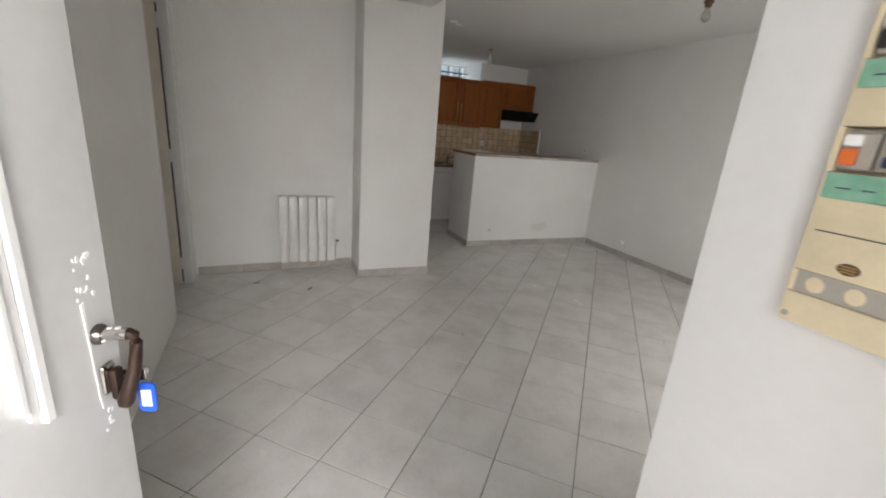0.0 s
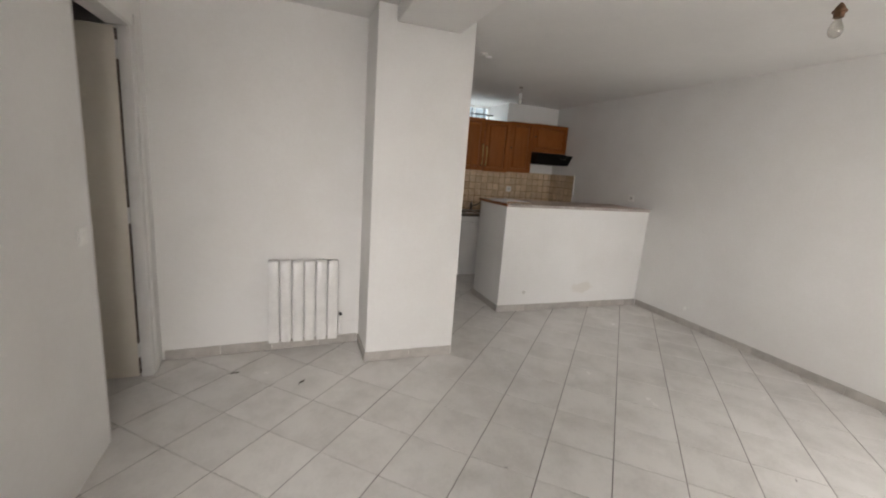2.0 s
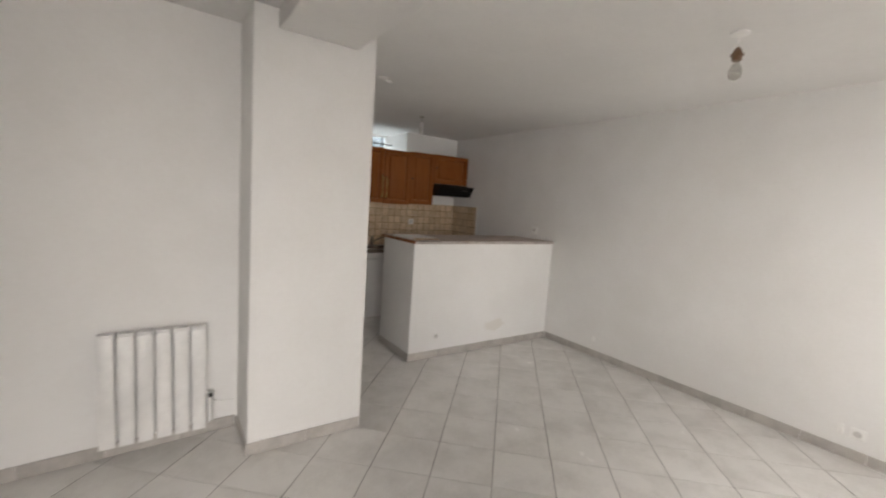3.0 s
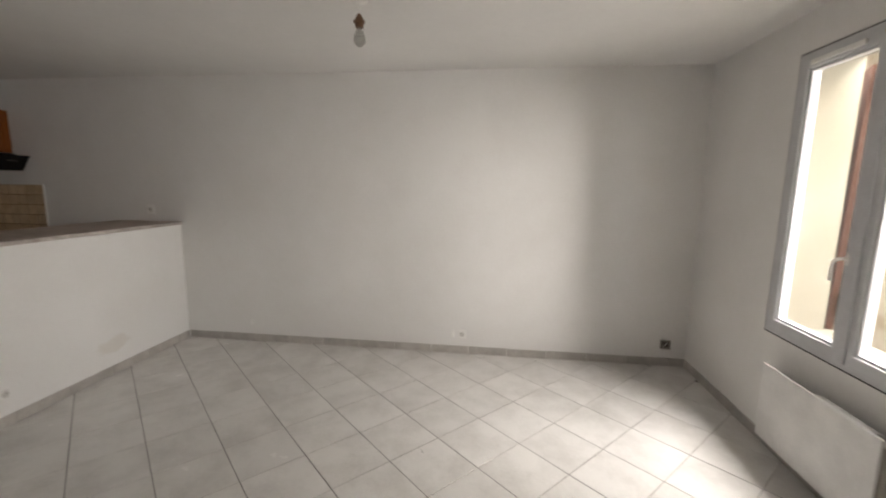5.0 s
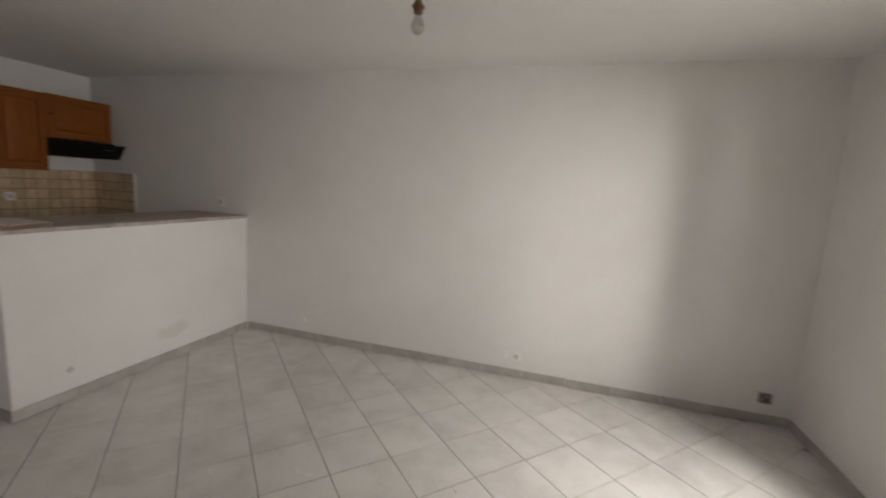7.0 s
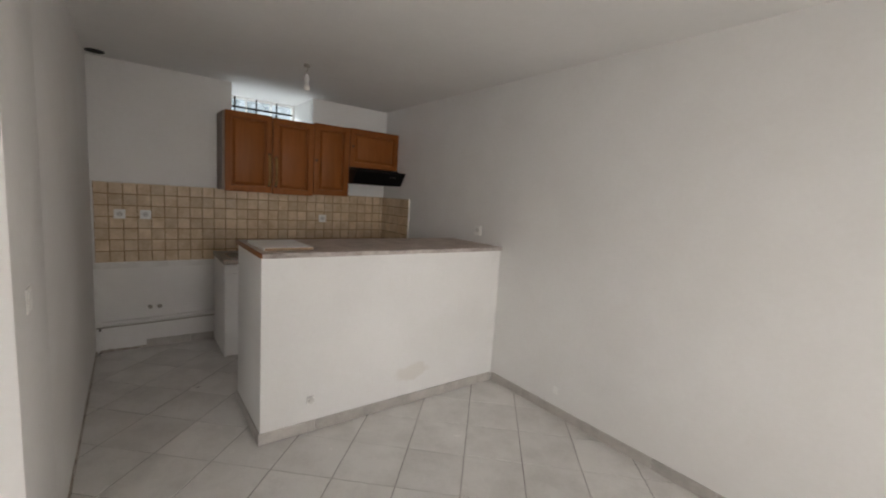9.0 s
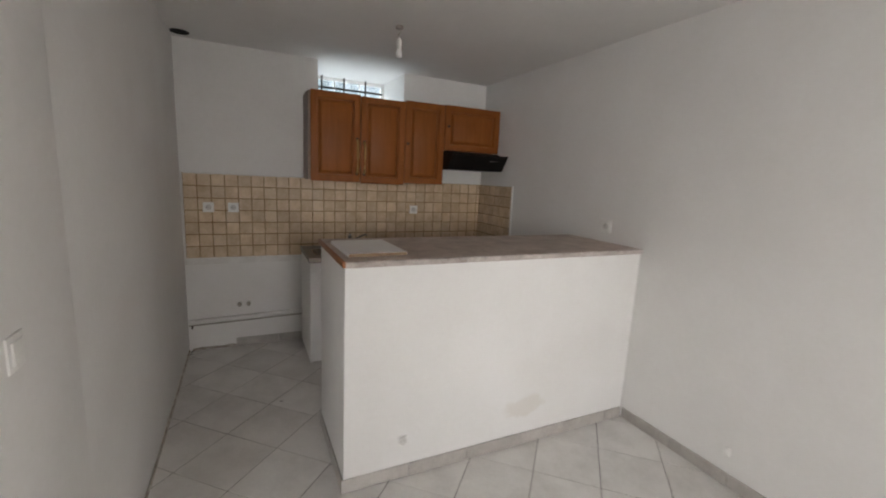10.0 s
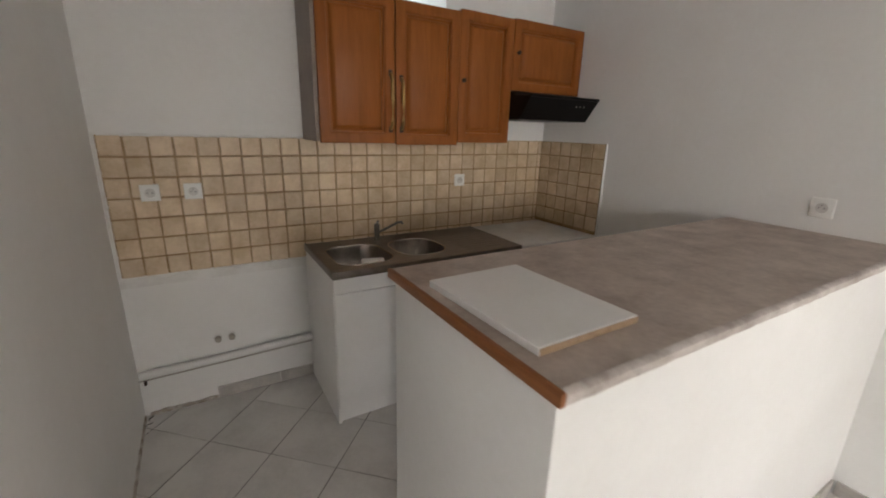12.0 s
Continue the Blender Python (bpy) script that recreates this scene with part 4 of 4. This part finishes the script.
def sink_unit():
    X0, X1, Y0, Y1, Z = 2.474, 3.64, 5.768, 6.352, 0.872
    c = thing("sink_cabinet", "white melamine sink base cabinet", "cabinet")
    part("body", boxes((2.478, 2.496, 5.800, YB, 0.0, 0.834), (3.617, 3.635, 5.800, YB, 0.0, 0.834), (2.496, 3.617, YB - 0.02, YB, 0.0, 0.834), (2.496, 3.617, 5.818, YB - 0.02, 0.1, 0.118)), MELAMINE, c)
    part("kick_board", boxes((2.498, 3.615, 5.818, 5.834, 0.0, 0.094)), MELAMINE, c)
    part("rail", boxes((2.478, 3.635, 5.782, 5.799, 0.754, 0.832), bevel=0.002), MELAMINE, c)
    for a, b in ((2.480, 3.062), (3.066, 3.633)):
        part("door", boxes((a, b, 5.780, 5.799, 0.10, 0.750), bevel=0.002), MELAMINE, c)
    s = thing("sink", "stainless steel double sink with a drainer", "sink")
    top = bmesh.new()
    bowls = ((2.535, 2.845, 5.84, 6.20, 0.09, 0.15), (2.90, 3.20, 5.86, 6.20, 0.12, 0.13))
    cells = ((X0, 2.872), (2.872, 3.228))
    for (bx0, bx1, by0, by1, r, dep), (cx0, cx1) in zip(bowls, cells):
        ring = rounded(bx0, bx1, by0, by1, r)
        cxm, cym = (bx0 + bx1) / 2, (by0 + by1) / 2
        outer = []
        for x, y in ring:
            dx, dy = x - cxm, y - cym
            k = min(((cx1 if dx > 0 else cx0) - cxm) / dx if abs(dx) > 1e-6 else 99, ((Y1 if dy > 0 else Y0) - cym) / dy if abs(dy) > 1e-6 else 99)
            outer.append((cxm + dx * k, cym + dy * k))
        corners = [(cx1, Y1), (cx0, Y1), (cx0, Y0), (cx1, Y0)]
        for q in corners:
            j = min(range(len(outer)), key=lambda i: (outer[i][0] - q[0]) ** 2 + (outer[i][1] - q[1]) ** 2)
            outer[j] = q
        levels = [(outer, Z, 1.0), (ring, Z, 1.0), (ring, Z - 0.012, 0.985), (ring, Z - dep * 0.8, 0.93), (ring, Z - dep, 0.80), (ring, Z - dep - 0.004, 0.15)]
        prev = None
        for pts, z, sc in levels:
            cur = [top.verts.new((cxm + (x - cxm) * sc, cym + (y - cym) * sc, z)) for x, y in pts]
            if prev:
                m = len(cur)
                for k in range(m):
                    top.faces.new((prev[k], prev[(k + 1) % m], cur[(k + 1) % m], cur[k]))
            prev = cur
        top.faces.new(prev)
        lip = [(x, y, Z + 0.0008) for x, y in ring] + [(ring[0][0], ring[0][1], Z + 0.0008)]
        part("bowl_lip", tube(bmesh.new(), lip, 0.0035, 8), CHROME, s, "bright rolled bowl edge")
    vs = [top.verts.new(p) for p in ((3.228, Y0, Z), (X1, Y0, Z), (X1, Y1, Z), (3.228, Y1, Z))]
    top.faces.new(vs)
    part("basin", top, STEEL, s)
    rim = bmesh.new()
    rect_ring(rim, X0 - 0.004, X1 + 0.004, -Y1 - 0.006, -Y0 + 0.004, 0.006, Z - 0.034, Z + 0.0035, 0.001)
    for v in rim.verts:
        v.co = Vector((v.co.x, -v.co.z, v.co.y))
    part("rim", rim, STEEL, s, "folded steel rim")
    for k in range(9):
        y = 5.85 + 0.042 * k
        part("drainer_rib", tube(bmesh.new(), [(3.29, y, Z), (3.31, y, Z), (3.60, y, Z), (3.62, y, Z - 0.001)], 0.0022, 6), STEEL, s)
    for bx, by, dz in ((2.69, 6.02, 0.153), (3.05, 6.03, 0.133)):
        part("drain", lathe(bmesh.new(), [(0.04, 0), (0.036, 0.003), (0.001, 0.001)], (bx, by, Z - dz), 18), CHROME, s, "chrome drain ring")
    t = thing("mixer_tap", "worn chrome single-lever mixer tap behind the sink", "tap", at=pose(2.895, 6.265, Z))
    part("base", lathe(bmesh.new(), [(0.025, 0), (0.024, 0.007), (0.017, 0.013), (0.0165, 0.085), (0.018, 0.09), (0.015, 0.104), (0.001, 0.106)]), TAPM, t)
    part("spout", tube(bmesh.new(), [(0.005, -0.01, 0.05), (0.05, -0.045, 0.082), (0.105, -0.085, 0.120), (0.122, -0.098, 0.124), (0.127, -0.102, 0.112)], 0.0075, 10), TAPM, t)
    part("lever", tube(bmesh.new(), [(0, 0, 0.095), (0.0, -0.01, 0.115), (-0.012, -0.05, 0.13)], 0.007, 8), TAPM, t)
    k = thing("cleaning_sponge", "small white sponge lying on the sink bowl rim", "sponge", at=pose(2.725, 5.895, Z - 0.034, 24, 0, -14))
    part("pad", boxes((-0.06, 0.06, -0.035, 0.035, 0, 0.028), bevel=0.008, seg=2), WHITEP, k)
    solid("worktop", boxes((3.648, XR, 5.768, YB, 0.828, 0.866), bevel=0.003, seg=2), PLASTER, "white plastered worktop stub beside the sink", "worktop", kind="")
    solid("worktop_support", boxes((3.70, XR, 5.83, YB, W0, 0.827)), PLASTER, "white plastered support under the worktop stub", "support", kind="")


def wall_pipe():
    p = thing("wall_pipe", "white painted waste pipe along the foot of the kitchen wall", "pipe")
    part("pipe", tube(bmesh.new(), [(XK + 0.01, YB - 0.03, 0.258), (2.0, YB - 0.03, 0.268), (2.476, YB - 0.03, 0.282)], 0.022, 12), WALL, p)
    part("lower_pipe", tube(bmesh.new(), [(XK + 0.004, YB - 0.012, 0.221), (2.0, YB - 0.012, 0.230), (2.476, YB - 0.012, 0.243)], 0.006, 8), GREYP, p, "thin grey pipe")
    part("clip", boxes((1.60, 1.612, YB - 0.03, YB, 0.196, 0.222), bevel=0.003), BRONZE, p, "dark pipe clip")
    for x in (1.965, 2.035):
        v = thing("water_outlet", "capped white water outlet above the waste pipe", "pipe outlet", "water outlets", at=pose(x, YB, 0.378))
        part("stub", lathe(bmesh.new(), [(0.017, 0.0), (0.017, -0.03), (0.012, -0.035), (0.001, -0.036)], (0, 0, 0), 14, "Y"), GREYP, v)
        part("flange", lathe(bmesh.new(), [(0.024, 0.0), (0.023, -0.006), (0.016, -0.008)], (0, 0, 0), 14, "Y"), WALL, v)
    rng = random.Random(3)
    st = [(XK + 0.002, 0.80)]
    for k in range(26):
        st.append((XK + 0.005 + (2.47 - XK) * k / 25, 0.788 + rng.uniform(-0.012, 0.012)))
    st += [(2.47, 0.74), (XK + 0.002, 0.74)]
    solid("plaster_edge", prism(bmesh.new(), st, YB - 0.006, YB + 0.01, "Y"), PLASTER, "ragged white plaster edge under the tiles", "plaster", smooth=False)


def mortar_edges():
    rng = random.Random(21)
    side = [(XK - 0.004, 0.78)]
    for k in range(36):
        side.append((1.588 + rng.uniform(-0.007, 0.009), 0.79 + 0.7 * k / 35))
    side.append((XK - 0.004, 1.49))
    solid("mortar_edge", prism(bmesh.new(), side, YB - 0.011, YB + 0.004, "Y"), PLASTER, "ragged grey mortar along the tile edge", "mortar", smooth=False)
    top = [(1.60, 1.476)]
    for k in range(40):
        top.append((1.60 + 0.9 * k / 39, 1.487 + rng.uniform(-0.004, 0.006)))
    top.append((2.50, 1.476))
    solid("mortar_edge", prism(bmesh.new(), top, YB - 0.009, YB + 0.004, "Y"), PLASTER, "ragged grey mortar along the tile top", "mortar", smooth=False)
    foot = [(4.05, -0.01)]
    for k in range(70):
        foot.append((4.05 + 2.28 * k / 69, 0.012 + 0.022 * abs(noise.noise(Vector((k * 0.31, 0, 3)))) + rng.uniform(0, 0.008)))
    foot.append((6.33, -0.01))
    solid("mortar_edge", prism(bmesh.new(), foot, XK - 0.004, XK + 0.007, "X"), FOOTMORTAR, "dirty ragged mortar at the foot of the wall", "mortar", smooth=False)
    base = [(1.60, -0.01)]
    for k in range(16):
        base.append((1.60 + 0.33 * k / 15, 0.014 + rng.uniform(0, 0.012)))
    base.append((1.93, -0.01))
    solid("mortar_edge", prism(bmesh.new(), base, YB - 0.012, YB + 0.004, "Y"), FOOTMORTAR, "dirty ragged mortar where a skirting tile is missing", "mortar", smooth=False)


def scraps():
    for x, y, a, s in ((1.605, 6.325, 70, 0.9), (0.013, 3.45, 20, 1.0), (0.437, 3.237, 55, 1.2), (1.391, 2.162, 10, 0.4), (2.841, 1.686, 40, 0.4), (2.217, 5.265, 15, 0.5), (1.60, 6.27, 30, 0.6)):
        d = thing("debris_scrap", "dark curled scrap of debris on the floor", "debris", "floor scraps", at=pose(x, y, 0.001, 0, 0, a))
        part("curl", tube(bmesh.new(), [(-0.03 * s, 0, 0.002), (-0.01 * s, 0.006 * s, 0.004), (0.012 * s, -0.003, 0.003), (0.03 * s, 0.004, 0.002)], 0.003 * s, 6, taper=[0.002 * s, 0.004 * s, 0.004 * s, 0.0015 * s]), SCRAP, d)


entrance_door()
side_door()
main_window()
niche_window()
fittings()
fuse_box()
radiator()
convector()
wall_cabinets()
bar_counter()
sink_unit()
wall_pipe()
mortar_edges()
scraps()

# ---- skirting tiles ----
def skirting(x0, y0, x1, y1, nx, ny, label, lo=0.0, odd=()):
    """Tiles along the foot of a wall; (nx, ny) points into the room."""
    base = thing("baseboard", label, "baseboard", kind="structure")
    L = math.hypot(x1 - x0, y1 - y0)
    ux, uy = (x1 - x0) / L, (y1 - y0) / L
    step, pos, k = 0.3464, lo, 0
    cache = {}
    while pos < L - 0.01:
        a = min(step, L - pos)
        key = round(a, 3)
        if key not in cache:
            cache[key] = mesh_of("skirting_tile", boxes((0.0015, a - 0.0015, 0, 0.010, 0.001, 0.072), bevel=0.002), SKIRT)
        ob = new("tile", cache[key])
        ang = math.degrees(math.atan2(uy, ux))
        side = 1 if (-uy * nx + ux * ny) > 0 else -1
        m = pose(x0 + ux * pos, y0 + uy * pos, 0, 0, 0, ang)
        if side < 0:
            m = pose(x0 + ux * (pos + a), y0 + uy * (pos + a), 0, 0, 0, ang + 180)
        if k in odd:
            m = m @ pose(0, 0.006, -0.002, 4, 0, 0.4)
        ob.parent = base
        ob.matrix_basis = m
        pos += a
        k += 1


skirting(XR, 4.285, XR, YW, -1, 0, "beige skirting tiles along the long wall, one loose", 0.0, (9,))
skirting(1.807, YW, XR - 0.012, YW, 0, 1, "beige skirting tiles under the window")
skirting(2.412, YC, XR - 0.012, YC, 0, -1, "beige skirting tiles along the counter front")
skirting(2.424, 4.935, 2.424, YC, -1, 0, "beige skirting tiles on the counter end")
skirting(0.879, 3.455, 1.581, 3.455, 0, -1, "beige skirting tiles at the column foot")
skirting(0.891, 3.82, 0.891, 3.455, -1, 0, "beige skirting tiles at the column side")
skirting(XL + 0.015, 3.746, 0.879, 3.834, 0.066, -0.998, "beige skirting tiles along the alcove wall")
skirting(1.93, YB, 2.474, YB, 0, -1, "beige skirting tiles at the kitchen back wall")

# ---- tiled backsplash ----
def backsplash():
    top, left, end = 1.482, 1.592, 5.757
    base = tagged(new("backsplash", mesh_of("backsplash", boxes((left, XR, YB - 0.006, YB + 0.01, 0.798, top), (XR - 0.006, XR + 0.01, end, YB - 0.006, 0.87, top)), SGROUT)),
                  "beige square wall tiles with brown joints", "backsplash", kind="structure")
    p = 0.0985
    rng = random.Random(5)

    def tile_mesh(w):
        bm = boxes((0.0042, w - 0.0042, -0.0075, 0, 0.0042, p - 0.0042), bevel=0.0032)
        for q in bm.verts:
            q.co.x += rng.uniform(-0.0016, 0.0016)
            q.co.z += rng.uniform(-0.0016, 0.0016)
        return mesh_of("wall_tile", bm, SPLASH)
    shapes = [tile_mesh(p) for v in range(6)]
    full = int((XR - 0.006 - left) / p)
    cut = tile_mesh(XR - 0.012 - left - full * p)
    narrow = tile_mesh(YB - 0.008 - end - 6 * p) if YB - 0.008 - end - 6 * p > 0.02 else None
    for j in range(7):
        z = top - (j + 1) * p
        for i in range(full + 1):
            ob = new("tile", shapes[rng.randrange(6)] if i < full else cut)
            ob.parent = base
            ob.matrix_basis = pose(left + i * p, YB - 0.005 + rng.uniform(-0.001, 0.001), z, rng.uniform(-0.6, 0.6), 0, rng.uniform(-0.6, 0.6))
        if j < 6:
            for i in range(6):
                ob = new("tile", shapes[rng.randrange(6)])
                ob.parent = base
                ob.matrix_basis = pose(XR - 0.005 + rng.uniform(-0.001, 0.001), YB - 0.008 - i * p, z, 0, 0, -90)
    bead = thing("trim_splash", "thin white corner trim ending the wall tiles", "trim", kind="structure")
    part("bead", boxes((XR - 0.014, XR, end - 0.008, end - 0.001, 0.87, top + 0.004), bevel=0.002), WHITEP, bead)


backsplash()

# ---- floor tiles ----
def floor_tiles():
    base = tagged(new("floor", mesh_of("floor", boxes((-3.5, XR + 0.1, YW - 0.3, 3.9, -0.05, -0.0022), (XK - 0.1, XR + 0.1, 3.9, YB + 0.1, -0.05, -0.0022)), GROUT)),
                  "pale grey marbled floor tiles laid diagonally", "floor", kind="structure")
    th, p, u0, v0 = radians(46.8), 0.3464, 0.2784, 0.2062
    c, s = math.cos(th), math.sin(th)
    rng = random.Random(11)
    g, h = p - 0.0042, 0.0016
    shapes = []
    for k in range(4):
        bm = bmesh.new()
        lo = [bm.verts.new((x * g / 2, y * g / 2, -0.006)) for x, y in ((-1, -1), (1, -1), (1, 1), (-1, 1))]
        md = [bm.verts.new((x * g / 2, y * g / 2, -0.0012)) for x, y in ((-1, -1), (1, -1), (1, 1), (-1, 1))]
        tp = [bm.verts.new((x * (g / 2 - h), y * (g / 2 - h), 0)) for x, y in ((-1, -1), (1, -1), (1, 1), (-1, 1))]
        for a, b in ((lo, md), (md, tp)):
            for q in range(4):
                bm.faces.new((a[q], a[(q + 1) % 4], b[(q + 1) % 4], b[q]))
        bm.faces.new(tp)
        shapes.append(mesh_of("floor_tile", bm, TILE))
    rooms = ((XL, XR, YW, 3.455), (XL, 0.89, 3.4, YA), (XK, XR, 3.4, YB), (-1.3, XL, 2.8, 3.65))
    e = 0.21
    cells = []
    for i in range(-20, 40):
        for j in range(-30, 30):
            u, v = u0 + (i + 0.5) * p, v0 + (j + 0.5) * p
            x, y = u * c - v * s - 0.197, u * s + v * c - 0.056
            if any(a - e < x < b + e and lo_ - e < y < hi + e for a, b, lo_, hi in rooms) and not (2.95 < x < XR and 4.75 < y):
                cells.append((x, y))
    cells.sort(key=lambda q: q[1])
    for x, y in cells:
        ob = new("tile", shapes[rng.randrange(4)])
        ob.parent = base
        ob.matrix_basis = pose(x, y, rng.uniform(-0.0006, 0.0004), rng.uniform(-0.08, 0.08), rng.uniform(-0.08, 0.08), 46.8 + 90 * rng.randrange(4))


floor_tiles()
